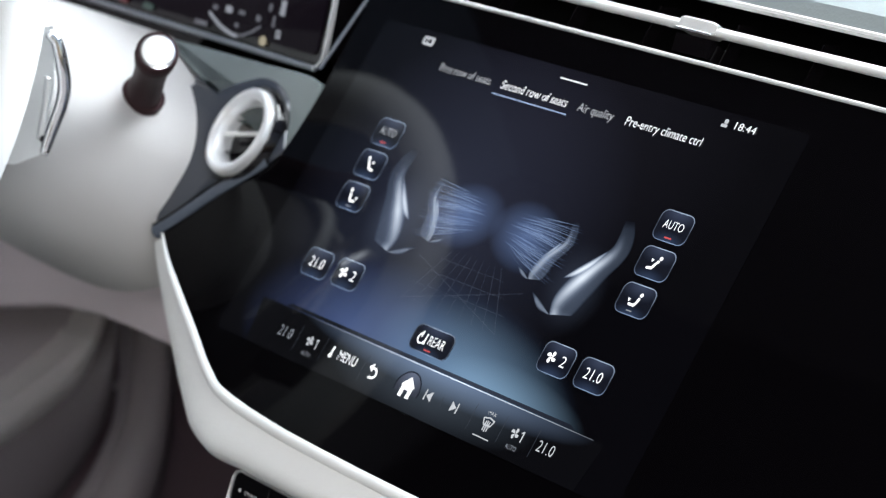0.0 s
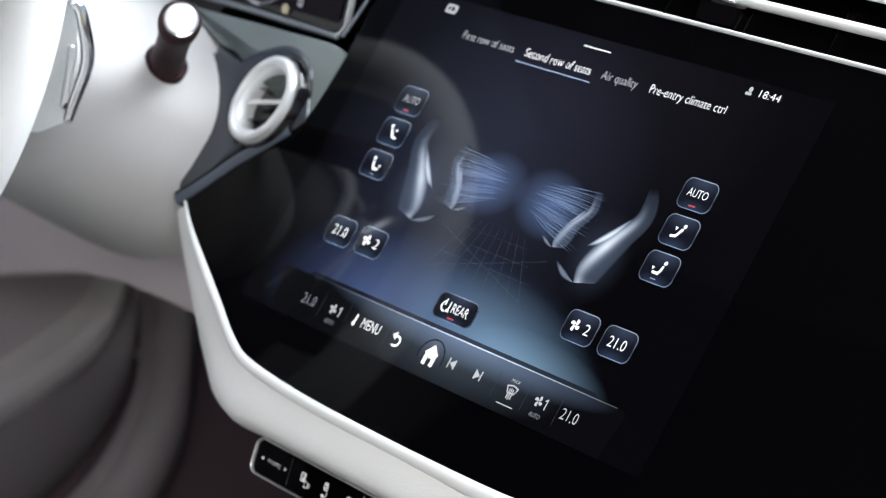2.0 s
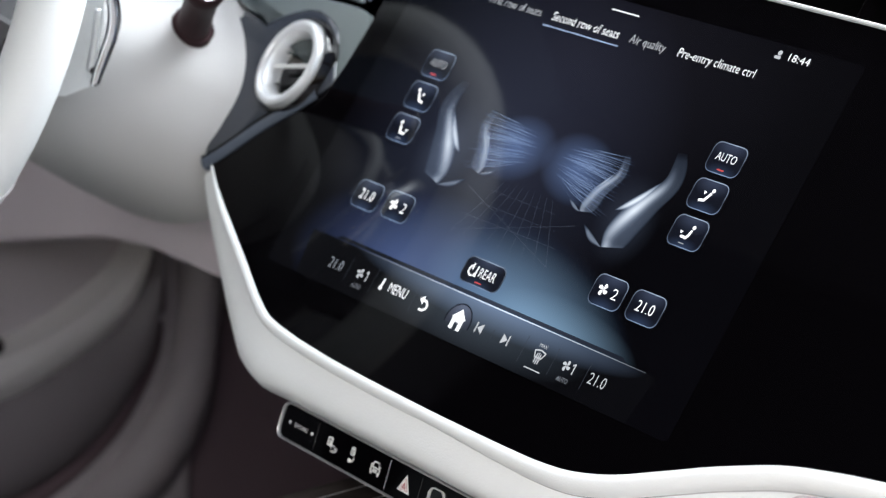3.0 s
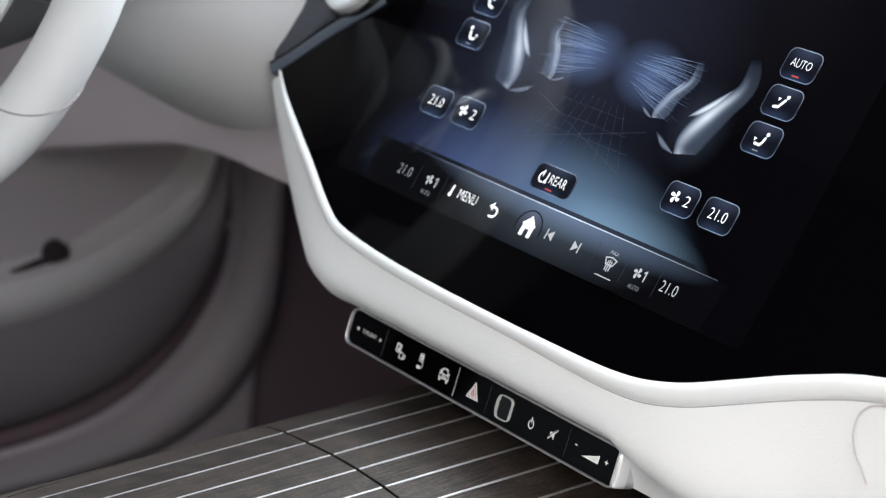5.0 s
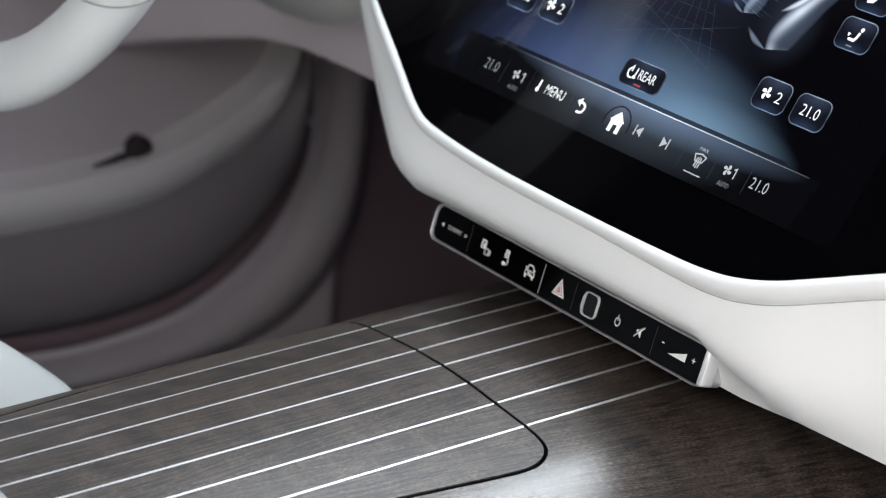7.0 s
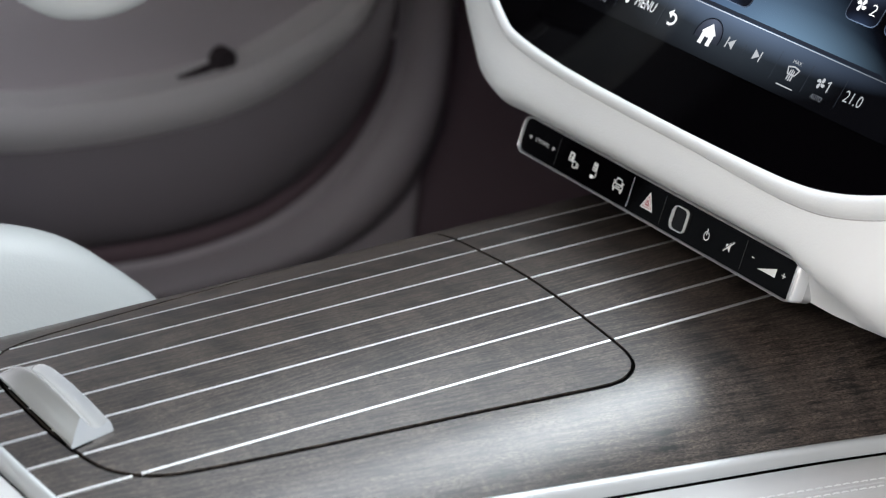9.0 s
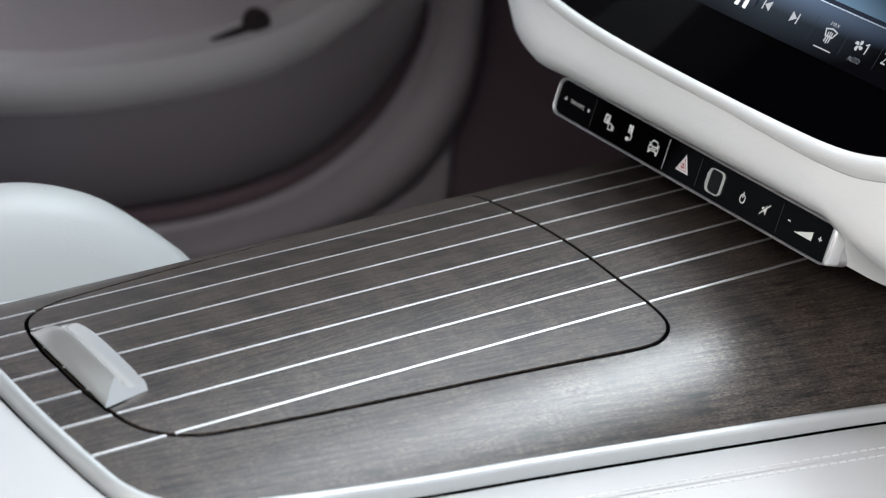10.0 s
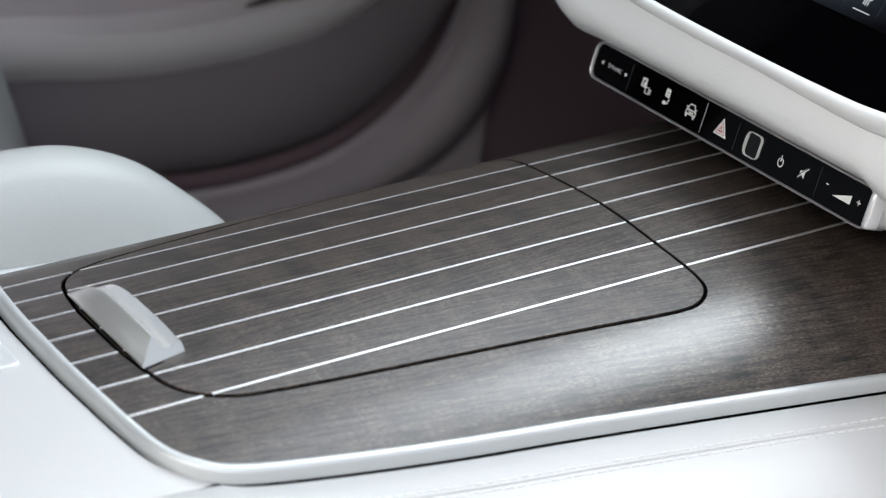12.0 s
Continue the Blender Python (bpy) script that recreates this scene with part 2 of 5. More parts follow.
def part(name, bm, material, parent, label="", local=False, smooth=40):
    """Links a bmesh as one mesh object under a thing or a part. Its points are in the world's axes, unless local."""
    if not local:
        bm.transform(WHERE[parent].inverted())
    ob = new(name, finish(bm, name, material, smooth))
    ob.parent = parent
    WHERE[ob] = WHERE[parent]
    return tagged(ob, label)


def solo(name, bm, material, label, category, kind="", group="", smooth=40):
    ob = new(name, finish(bm, name, material, smooth))
    WHERE[ob] = Matrix.Identity(4)
    return tagged(ob, label, category, group, kind)


def spline(points, steps=6, closed=False, sharp=()):
    """A Catmull-Rom curve through points; it breaks its tangent at the sharp ones."""
    pts = [np.array(p, float) for p in points]
    n = len(pts)
    out = []
    for i in range(n if closed else n - 1):
        p1, p2 = pts[i], pts[(i + 1) % n]
        p0 = pts[i - 1] if (closed or i > 0) and i not in sharp else 2 * p1 - p2
        j = (i + 1) % n
        p3 = pts[(i + 2) % n] if (closed or i + 2 < n) and j not in sharp else 2 * p2 - p1
        for k in range(steps):
            t = k / steps
            out.append(0.5 * (2 * p1 + (p2 - p0) * t + (2 * p0 - 5 * p1 + 4 * p2 - p3) * t * t + (3 * p1 - p0 - 3 * p2 + p3) * t ** 3))
    if not closed:
        out.append(pts[-1])
    return out


def loft(rows, close_rows=False, close_cols=False, caps=False):
    """A skin over rows of equally many points."""
    bm = bmesh.new()
    vs = [[bm.verts.new(tuple(p)) for p in row] for row in rows]
    nr, nc = len(vs), len(vs[0])
    for i in range(nr if close_rows else nr - 1):
        a, b = vs[i], vs[(i + 1) % nr]
        for j in range(nc if close_cols else nc - 1):
            k = (j + 1) % nc
            bm.faces.new((a[j], a[k], b[k], b[j]))
    if caps:
        bm.faces.new(vs[0])
        bm.faces.new(vs[-1])
    return bm


def tube(path, radius, segs=12, flat=1.0, up=(0, 0, 1)):
    """A round or flattened bar along a path; radius is a number or a function of 0..1. Ends are domed."""
    pts = [Vector(p) for p in path]
    rows = []
    n = len(pts)
    for i, p in enumerate(pts):
        d = (pts[min(i + 1, n - 1)] - pts[max(i - 1, 0)]).normalized()
        side = d.cross(Vector(up))
        side = side.normalized() if side.length > 1e-6 else Vector((1, 0, 0))
        top = side.cross(d)
        r = radius(i / (n - 1)) if callable(radius) else radius
        rows.append([p + side * (r * math.cos(a)) + top * (r * flat * math.sin(a)) for a in [2 * math.pi * k / segs for k in range(segs)]])
    for end, near in ((0, 1), (-1, -2)):
        c = pts[end]
        d = (pts[end] - pts[near]).normalized()
        r = (rows[end][0] - c).length
        ring = [c + (q - c) * 0.6 + d * r * 0.35 for q in rows[end]]
        if end == 0:
            rows.insert(0, ring)
        else:
            rows.append(ring)
    return loft(rows, close_cols=True, caps=True)


def offset(points, d):
    """A closed plane outline moved inwards by d (outline anticlockwise)."""
    p = np.array([(q[0], q[1]) for q in points])
    e = np.roll(p, -1, 0) - np.roll(p, 1, 0)
    ln = np.hypot(e[:, 0], e[:, 1])[:, None]
    nrm = np.stack([-e[:, 1], e[:, 0]], 1) / np.maximum(ln, 1e-12)
    return p + nrm * d


def slab(outline, low, high, edge=0.0, steps=2):
    """A plate over a plane outline (anticlockwise) from low to high, its upper edge rounded by edge."""
    base = np.array([(q[0], q[1]) for q in outline])
    rows = [[(x, y, low) for x, y in base]]
    if edge:
        for k in range(steps + 1):
            a = math.pi / 2 * k / steps
            ring = offset(base, edge * (1 - math.cos(a)))
            rows.append([(x, y, high - edge + edge * math.sin(a)) for x, y in ring])
    else:
        rows.append([(x, y, high) for x, y in base])
    return loft(rows, close_cols=True, caps=True)


def rounded(w, h, r, cx=0.0, cy=0.0, n=5, slant=0.0):
    """The outline of a rounded rectangle, anticlockwise."""
    out = []
    for sx, sy, a0 in ((1, -1, -90), (1, 1, 0), (-1, 1, 90), (-1, -1, 180)):
        for k in range(n + 1):
            a = radians(a0 + 90 * k / n)
            x, y = sx * (w / 2 - r) + r * math.cos(a), sy * (h / 2 - r) + r * math.sin(a)
            out.append((cx + x + slant * y, cy + y))
    return out


def ring_plate(outer, inner, low, high):
    """A flat frame between two outlines of equally many points."""
    rows = [[(x, y, low) for x, y in outer], [(x, y, high) for x, y in outer],
            [(x, y, high) for x, y in inner], [(x, y, low) for x, y in inner]]
    return loft(rows, close_rows=True, close_cols=True)


def block(x0, x1, y0, y1, z0, z1, r=0.01):
    """A box with bevelled edges."""
    bm = bmesh.new()
    bmesh.ops.create_cube(bm, size=1, matrix=Matrix.LocRotScale(((x0 + x1) / 2, (y0 + y1) / 2, (z0 + z1) / 2), None, (x1 - x0, y1 - y0, z1 - z0)))
    if r:
        bmesh.ops.bevel(bm, geom=bm.edges[:] + bm.verts[:], offset=r, segments=3, profile=0.5, affect="EDGES")
    return bm


def disc_rows(profile, m, segs=40):
    """A turned body: (radius, height) pairs round the local z of m."""
    rows = [[m @ Vector((r * math.cos(2 * math.pi * k / segs), r * math.sin(2 * math.pi * k / segs), h)) for k in range(segs)] for r, h in profile]
    return loft(rows, close_cols=True, caps=True)


def lettering(body, size, width=0.75, align="LEFT"):
    """A line of writing as a flat mesh in the plane of x and y, its cap height about 0.7 of size."""
    cu = bpy.data.curves.new("writing", "FONT")
    cu.body, cu.size, cu.align_x = body, size, align
    cu.resolution_u = 3
    cu.offset = -0.008 * size
    ob = bpy.data.objects.new("writing", cu)
    scene.collection.objects.link(ob)
    me = bpy.data.meshes.new_from_object(ob.evaluated_get(bpy.context.evaluated_depsgraph_get()))
    bm = bmesh.new()
    bm.from_mesh(me)
    bpy.data.objects.remove(ob)
    bpy.data.curves.remove(cu)
    bpy.data.meshes.remove(me)
    bm.transform(Matrix.Diagonal((width, 1, 1, 1)))
    return bm


def moved(bm, x=0.0, y=0.0, z=0.0, turn=0.0, slant=0.0):
    sh = Matrix.Identity(4)
    sh[0][1] = slant
    bm.transform(Matrix.Translation((x, y, z)) @ Matrix.Rotation(radians(turn), 4, "Z") @ sh)
    return bm


def merged(*bms):
    """Several loose pieces of one part in one bmesh."""
    out = bmesh.new()
    for b in bms:
        me = bpy.data.meshes.new("piece")
        b.to_mesh(me)
        b.free()
        out.from_mesh(me)
        bpy.data.meshes.remove(me)
    return out


# ---- the screen's plane: u to the right, v up along the glass, w out of it ----
LEAN = radians(31)
SCREEN = Matrix(((1, 0, 0, 0), (0, math.sin(LEAN), -math.cos(LEAN), 0), (0, math.cos(LEAN), math.sin(LEAN), 0.72), (0, 0, 0, 1)))


def on_screen(u, v, w=0.0):
    """A point of the screen's plane, in mm, in the world."""
    return SCREEN @ Vector((u / 1000, v / 1000, w / 1000))


# ---- the cabin ----
def cabin():
    solo("ground", block(-6, 6, -6, 6, -0.30, -0.25, 0), STUDIO_FLOOR, "pale smooth floor that the car stands on", "ground", "structure")
    solo("floor", block(-0.78, 0.72, -2.0, 0.62, -0.02, 0.06, 0.01), CARPET, "dark brown carpet on the cabin floor", "floor", "structure")
    # unseen ceiling: grey front and black rear shape the glass reflections
    solo("ceiling", block(-0.74, 0.56, -0.60, -0.12, 1.26, 1.31, 0.02), UNSEEN_GREY, "unseen grey ceiling that greys the glass reflection", "ceiling", "structure")
    solo("ceiling", block(-0.74, 0.56, -2.0, -0.602, 1.262, 1.31, 0.004), UNSEEN_DARK, "unseen dark ceiling that keeps the glass reflection dark", "ceiling", "structure")
    solo("wall_front", block(-0.78, 0.78, 0.56, 0.62, 0.0, 0.86, 0.01), BROWN, "dark brown bulkhead behind the footwell", "wall", "structure")
    # unseen wall added to cut light and reflections from the left rear
    solo("wall_left", block(-0.78, -0.72, -2.0, -0.60, 0.0, 1.28, 0.01), UNSEEN_DARK, "unseen dark wall that blocks light and reflections on the left", "wall", "structure")
    solo("wall_rear", block(-0.78, 0.72, -2.06, -2.0, 0.0, 0.9, 0.01), UNSEEN_DARK, "dark rear bulkhead of the cabin", "wall", "structure")
    for x in (-0.70, 0.62):
        rows = []
        for k in range(9):
            t = k / 8
            c = Vector((x * (1 - 0.16 * t), 0.62 - 0.66 * t, 0.92 + 0.36 * t))
            rows.append([c + Vector((dx, dy, 0)) for dx, dy in ((-0.03, -0.04), (0.03, -0.04), (0.03, 0.05), (-0.03, 0.05))])
        solo("windscreen_pillar", loft(rows, close_cols=True, caps=True), UNSEEN_DARK, "slanting roof pillar clad in dark cloth beside the windscreen", "pillar", "structure")
    # out of view; its grey adds haze to the lower glass
    solo("roof_pillar", block(-0.76, -0.66, -0.62, -0.48, 0.5, 1.28, 0.02), UNSEEN_GREY, "unseen upright pillar behind the door, grey to lift the glass reflection", "pillar", "structure")


cabin()


# ---- dashboard ----
GLASS = [(-179, 123), (-177, 85), (-176, 45), (-184, 5), (-221, -21), (-241, -55), (-218, -71.5), (-171, -98.5), (-141, -115.5), (-120, -122), (-70, -126),
         (0, -127), (70, -126.5), (100, -125), (120, -121.5), (140, -115), (163, -104.5), (195, -90), (233, -77), (300, -66), (400, -62), (520, -60), (520, 123)]
GLASS_EDGE = spline(GLASS, 6, True, (0, 5, 21, 22))
LIP_TOP = GLASS_EDGE[30:127]          # along the lower edge, from the left corner to the far right


def center_display():
    d = thing("dashboard_display", (0, 0, 0), "wide black glass dashboard display, switched on", "display", turn=SCREEN)
    glass = part("glass", slab([(u / 1000, v / 1000) for u, v in GLASS_EDGE], -0.006, 0.0, 0.0012), GLASS_BLACK, d, "glossy black cover glass", True)
    return d, glass


DISPLAY, COVER = center_display()


def lip_bottom(u):
    """Where the white lower edge of the dashboard ends, under the glass at u metres: y, z."""
    us = [-0.241, -0.218, -0.171, -0.141, -0.118, -0.103, 0.098, 0.104, 0.119, 0.135, 0.151, 0.18, 0.22, 0.32, 0.52]
    ys = [-0.012, -0.014, -0.030, -0.048, -0.060, -0.0625, -0.0625, -0.059, -0.058, -0.056, -0.048, -0.034, -0.018, 0.01, 0.04]
    zs = [0.655, 0.630, 0.591, 0.5785, 0.5765, 0.5795, 0.5799, 0.5745, 0.5695, 0.565, 0.558, 0.552, 0.545, 0.530, 0.515]
    return float(np.interp(u, us, ys)), float(np.interp(u, us, zs))


def dashboard():
    d = thing("dashboard", (0, 0.2, 0.6), "white dashboard with a soft rounded lower lip", "dashboard")
    rows, bead, crease = [], [], []
    face = SCREEN.to_3x3() @ Vector((0, 0, 1))
    for i, (u, v) in enumerate(LIP_TOP):
        e = np.array(LIP_TOP[min(i + 1, len(LIP_TOP) - 1)]) - np.array(LIP_TOP[max(i - 1, 0)])
        e = e / np.hypot(*e)
        out = (e[1], -e[0])           # away from the glass, in its plane
        away = SCREEN.to_3x3() @ Vector((out[0], out[1], 0))
        thin = min(1.0, 0.35 + i / 14)
        ramp = 0.36 + 0.64 * min(1.0, max(0.0, (u - 20) / 95))
        deep, wide = 2.8 * ramp, 2.2 + 2.9 * ramp
        roll = []
        for k in range(9):            # rounded bead next to the glass
            a = math.pi * k / 8
            s = -1.7 * thin - 0.5 * ramp + (wide - wide * math.cos(a)) * thin
            roll.append(on_screen(u + s * out[0], v + s * out[1], -0.3 - (0.9 + 0.4 * ramp + deep) * (k / 8) ** 2 + (1.5 + 1.0 * ramp + 0.7 * deep) * math.sin(a) * thin))
        bead.append(roll)
        s = (1.7 + 6.0 * ramp) * thin
        top = on_screen(u + s * out[0], v + s * out[1], -0.9 - 0.4 * ramp - deep)
        crease.append(top + face * 0.0001)
        y, z = lip_bottom(u / 1000)
        low = Vector((top.x + min(0.0, 0.0155 * away.x / max(0.2, abs(away.x))) * (1 if u < -112 else 0), y, z))
        run = low - top
        fat = 0.30 * run.length
        push = (Vector((0, -0.75, 0.1)) + away * 0.55)
        if u > 112:
            push = push * max(0.35, 1 - (u - 112) / 130)
        row = [top - away * 0.0004 - face * 0.002]
        for k in range(17):
            t = k / 16
            row.append(top + run * t + push * (fat * 0.75 * math.sin(math.pi * t ** 1.15)))
        drop = 0.0175 * min(1.0, max(0.0, (160 - u) / 58)) if u > 99 else 0.0     # flat facet beside the button strip
        foot = low + Vector((0, 0.006, -drop)) if drop else low + Vector((0, 0.003, -0.0005))
        row += [foot, foot + Vector((0, 0.012, -0.002)), foot + Vector((0, 0.05, -0.004))]
        rows.append(row)
    part("lower_lip", loft(rows), SOFT_WHITE, d, "smooth white padded lip")
    part("edge_bead", loft(bead), SOFT_WHITE, d, "rounded white bead along the glass")
    part("bead_crease", tube(crease[12:], 0.00045, 6), GREIGE, d, "fine grey crease under the bead")
    cut = spline([(0.2335, -0.0420, 0.6085), (0.2297, -0.0424, 0.6143), (0.2265, -0.0436, 0.6198), (0.2246, -0.0443, 0.6256), (0.2240, -0.0443, 0.6306), (0.2250, -0.0434, 0.6375), (0.2300, -0.0420, 0.6430), (0.2400, -0.0400, 0.6455)], 4)
    part("glovebox_cut", tube(cut, 0.0004, 6), LIT_LINING, d, "fine grey cut line of the glovebox")
    part("infill_panel", block(-0.75, -0.12, 0.098, 0.112, 0.64, 0.90, 0.004), PIANO, d, "gloss black panel behind the instruments")
    part("upper_trim", tube([on_screen(u, 123.0, 0.6) for u in np.linspace(-180, 520, 40)], 0.0012, 8), PALE_CAP, d, "thin chrome line along the top of the glass")
    slot = [[on_screen(u, v, w) for v, w in ((124, -2), (128, -16), (160, -22), (166, -6))] for u in np.linspace(-200, 520, 12)]
    part("vent_slot", loft(slot), GAP, d, "black slot of the long air vent")
    part("vent_bar", tube([on_screen(u, 141.6, -3) for u in np.linspace(-190, 520, 40)], 0.0034, 12, 0.8), PALE_CAP, d, "satin silver bar across the vent")
    for u in np.arange(-141, 520, 54.0):
        part("vent_vane", loft([[on_screen(u + du, v, w) for v, w in ((126, -8), (150, -8), (156, -20), (130, -20))] for du in (-0.4, 0.4)], close_cols=True, caps=True), PIANO, d)
    part("pad_trim", tube([on_screen(u, 158.5, -4) for u in np.linspace(-190, 520, 40)], 0.0019, 8), PALE_CAP, d, "silver line under the top pad")
    pad = []
    for u in np.linspace(-720, 520, 20):
        pad.append([on_screen(u, 160, -3), on_screen(u, 168, -2), on_screen(u, 172, -12), on_screen(u, 176, -60), Vector((u / 1000, 0.26, 0.955)), Vector((u / 1000, 0.40, 0.985)), Vector((u / 1000, 0.56, 0.97)), Vector((u / 1000, 0.58, 0.86))])
    part("top_pad", loft(pad), TEAL_PAD, d, "pale grey padded dashboard top")
    return d


dashboard()


def button_strip():
    lean = radians(14)
    m = Matrix(((1, 0, 0, 0), (0, math.sin(lean), -math.cos(lean), -0.0647), (0, math.cos(lean), math.sin(lean), 0.5690), (0, 0, 0, 1)))
    s = thing("button_strip", (0, 0, 0), "black touch button strip in a chrome frame", "button strip", turn=m)
    out, inn = rounded(0.2150, 0.0205, 0.0055, n=6), rounded(0.2128, 0.0183, 0.0046, n=6)
    body = slab(offset(out, 0.0008), -0.05, -0.0014, 0.0)
    part("housing", body, BLACK, s, local=True)
    rows = [[(x, y, -0.014) for x, y in out]]
    for k in range(7):
        a = math.pi * k / 6
        rows.append([(o[0] + (i[0] - o[0]) * (0.5 - 0.5 * math.cos(a)), o[1] + (i[1] - o[1]) * (0.5 - 0.5 * math.cos(a)), -0.0012 + 0.0022 * math.sin(a)) for o, i in zip(out, inn)])
    part("chrome_frame", loft(rows, close_cols=True), FRAME_METAL, s, "bright satin chrome frame", True)
    cap = block(0.1040, 0.1080, -0.0092, 0.0092, -0.0080, 0.0010, 0.0019)
    part("end_cap", cap, SATIN, s, "bright rounded end cap", True)
    part("touch_panel", slab(inn, -0.003, -0.0006, 0.0004), GLASS_BLACK, s, "glossy black touch panel", True)
    return s


STRIP = button_strip()


# ---- centre console ----
HALF_LID = [(0.0, -0.1338), (0.021, -0.1338), (0.043, -0.1336), (0.062, -0.1324), (0.075, -0.1320), (0.083, -0.1345), (0.0888, -0.142), (0.0905, -0.152), (0.0893, -0.170), (0.085, -0.213),
            (0.080, -0.268), (0.075, -0.320), (0.0708, -0.355), (0.067, -0.369), (0.061, -0.379), (0.053, -0.3857), (0.041, -0.3900), (0.021, -0.3935), (0.0, -0.3942)]
HALF_RIM = [(0.0, 0.11), (0.06, 0.11), (0.11, 0.11), (0.152, 0.085), (0.148, 0.03), (0.1435, -0.02), (0.1385, -0.0694), (0.1336, -0.1218), (0.1279, -0.1807), (0.1223, -0.2363),
            (0.1170, -0.2897), (0.1106, -0.3393), (0.1037, -0.379), (0.0962, -0.3951), (0.0851, -0.4045), (0.0651, -0.4100), (0.042, -0.4137), (0.021, -0.4157), (0.0, -0.4162)]


def veneer(x, y):
    """The height of the domed wooden console."""
    shoulder = 6.0 * max(0.0, x - 0.085) ** 2 + 11.0 * max(0.0, -x - 0.078) ** 2
    return 0.5223 + 0.0636 * (y + 0.416) - 1.30 * x * x - shoulder


def both_sides(half, steps):
    right = spline(half, steps)
    return [tuple(p) for p in right] + [(-p[0], p[1]) for p in right[-2:0:-1]]


def console():
    c = thing("center_console", (0, -0.2, 0.06), "centre console with dark striped wood veneer and white leather sides", "console")
    lid = both_sides(HALF_LID, 5)
    rim = both_sides(HALF_RIM, 5)
    gap = [tuple(p) for p in offset(lid, 0.0010)]       # clockwise, so this widens it
    inner = [tuple(p) for p in offset(lid, -0.0010)]
    rows = []
    for k in range(13):
        t = k / 12
        row = []
        for g, o in zip(gap, rim):
            x, y = g[0] + (o[0] - g[0]) * t, g[1] + (o[1] - g[1]) * t
            row.append((x, y, veneer(x, y)))
        rows.append(row)
    rows.insert(0, [(x, y, veneer(x, y) - 0.006) for x, y in gap])
    part("wood_trim", loft(rows, close_cols=True), WOOD, c, "dark open-pored wood veneer")
    part("lid_groove", loft([[(x, y, veneer(x, y) - 0.0007) for x, y in ring] for ring in (offset(lid, 0.0014), offset(lid, -0.0014))], close_cols=True), GAP, c, "black shadow gap round the lid")
    rows = []
    for k in range(15):
        t = 1 - k / 14 * 0.985
        rows.append([(x * t, -0.26 + (y + 0.26) * t, veneer(x * t, -0.26 + (y + 0.26) * t) + 0.0002) for x, y in inner])
    rows.insert(0, [(x, y, veneer(x, y) - 0.006) for x, y in inner])
    LID = part("lid", loft(rows, close_cols=True, caps=True), WOOD, c, "sliding wooden lid with metal inlays")

    def crossing(outline, x, front):
        ys = []
        for p, q in zip(outline, outline[1:] + outline[:1]):
            if (p[0] - x) * (q[0] - x) <= 0 and p[0] != q[0]:
                ys.append(p[1] + (q[1] - p[1]) * (x - p[0]) / (q[0] - p[0]))
        return max(ys) if front else min(ys)

    def inlay(x, y0, y1, parent):
        n = max(2, int(abs(y1 - y0) / 0.012))
        rows = []
        for k in range(n + 1):
            y = y0 + (y1 - y0) * k / n
            rows.append([(x + dx, y, veneer(x + dx, y) + h) for dx, h in ((-0.00064, -0.0004), (-0.00058, 0.0004), (0.00058, 0.0004), (0.00064, -0.0004))])
        part("inlay_line", loft(rows, caps=True), INLAY, parent)

    for k in range(-3, 4):
        x = 0.02135 * k
        inlay(x, crossing(rim, x, False) + 0.0005, crossing(gap, x, False) - 0.0002, c)
        inlay(x, crossing(inner, x, False) + 0.0003, crossing(inner, x, True) - 0.0003, LID)
        inlay(x, crossing(gap, x, True) + 0.0002, 0.09, c)
    # handle: a long crest with a hollow in front of it, on a flange; cut off at a slant on one end, rounded on the other
    rows, foot = [], []
    for x in [-0.0385, -0.0381, -0.0372, -0.0355] + list(np.linspace(-0.033, 0.0270, 22)) + [0.0376]:
        far = min(1.0, max(0.0, (x + 0.0386) / 0.022))
        round_off = math.sqrt(max(0.0, 1 - (1 - far) ** 2.4))
        crest, flange = 0.0082 * far ** 0.5, 0.0034 * min(1.0, far * 3)
        ridge, rear = -0.3835, -0.3922 + 1.2 * min(x, 0.033) ** 2
        front = ridge + 0.0030 + 0.0108 * round_off
        rise = ridge - rear
        prof = [(rear, 0.0), (rear + 0.0002, 0.0006 + 0.05 * crest)]
        prof += [(rear + q * rise, h * crest) for q, h in ((0.20, 0.24), (0.42, 0.50), (0.50, 0.575), (0.72, 0.78), (0.86, 0.92), (0.94, 0.98), (1.0, 1.0))]
        base = 0.82 * flange
        span = 0.60 * (front - ridge)
        for q in (0.05, 0.12, 0.22, 0.36, 0.55, 0.78, 1.0):                 # hollow
            prof.append((ridge + 0.0003 + q * span, base + max(0.0, 0.985 * crest - base) * (1 - q) ** 2.6))
        prof += [(ridge + 0.0003 + 1.3 * span, flange), (front - 0.0010, flange * 1.03), (front - 0.0003, flange * 0.86), (front, flange * 0.4), (front, 0.0)]
        slant = 0.78 if x > 0.030 else 0.0
        ends = [x - slant * h - 0.28 * slant * (y - rear) for y, h in prof]
        rows.append([(e, y, veneer(e, y) + 0.0004 + h) for e, (y, h) in zip(ends, prof)])
        end = x + (0.0012 if slant else 0.0)
        foot.append([(end, rear - 0.0009, veneer(x, rear) + 0.0003), (end - 0.28 * slant * (front - rear), front + 0.0010, veneer(x, front) + 0.0003)])
    # black plate, a little larger than the handle, painted in as its contact shadow
    part("handle_shadow", loft(foot), GAP, LID, "dark plate for the handle's contact shadow")
    part("handle", loft(rows, caps=True), HANDLE_METAL, LID, "satin silver pull handle", smooth=34)
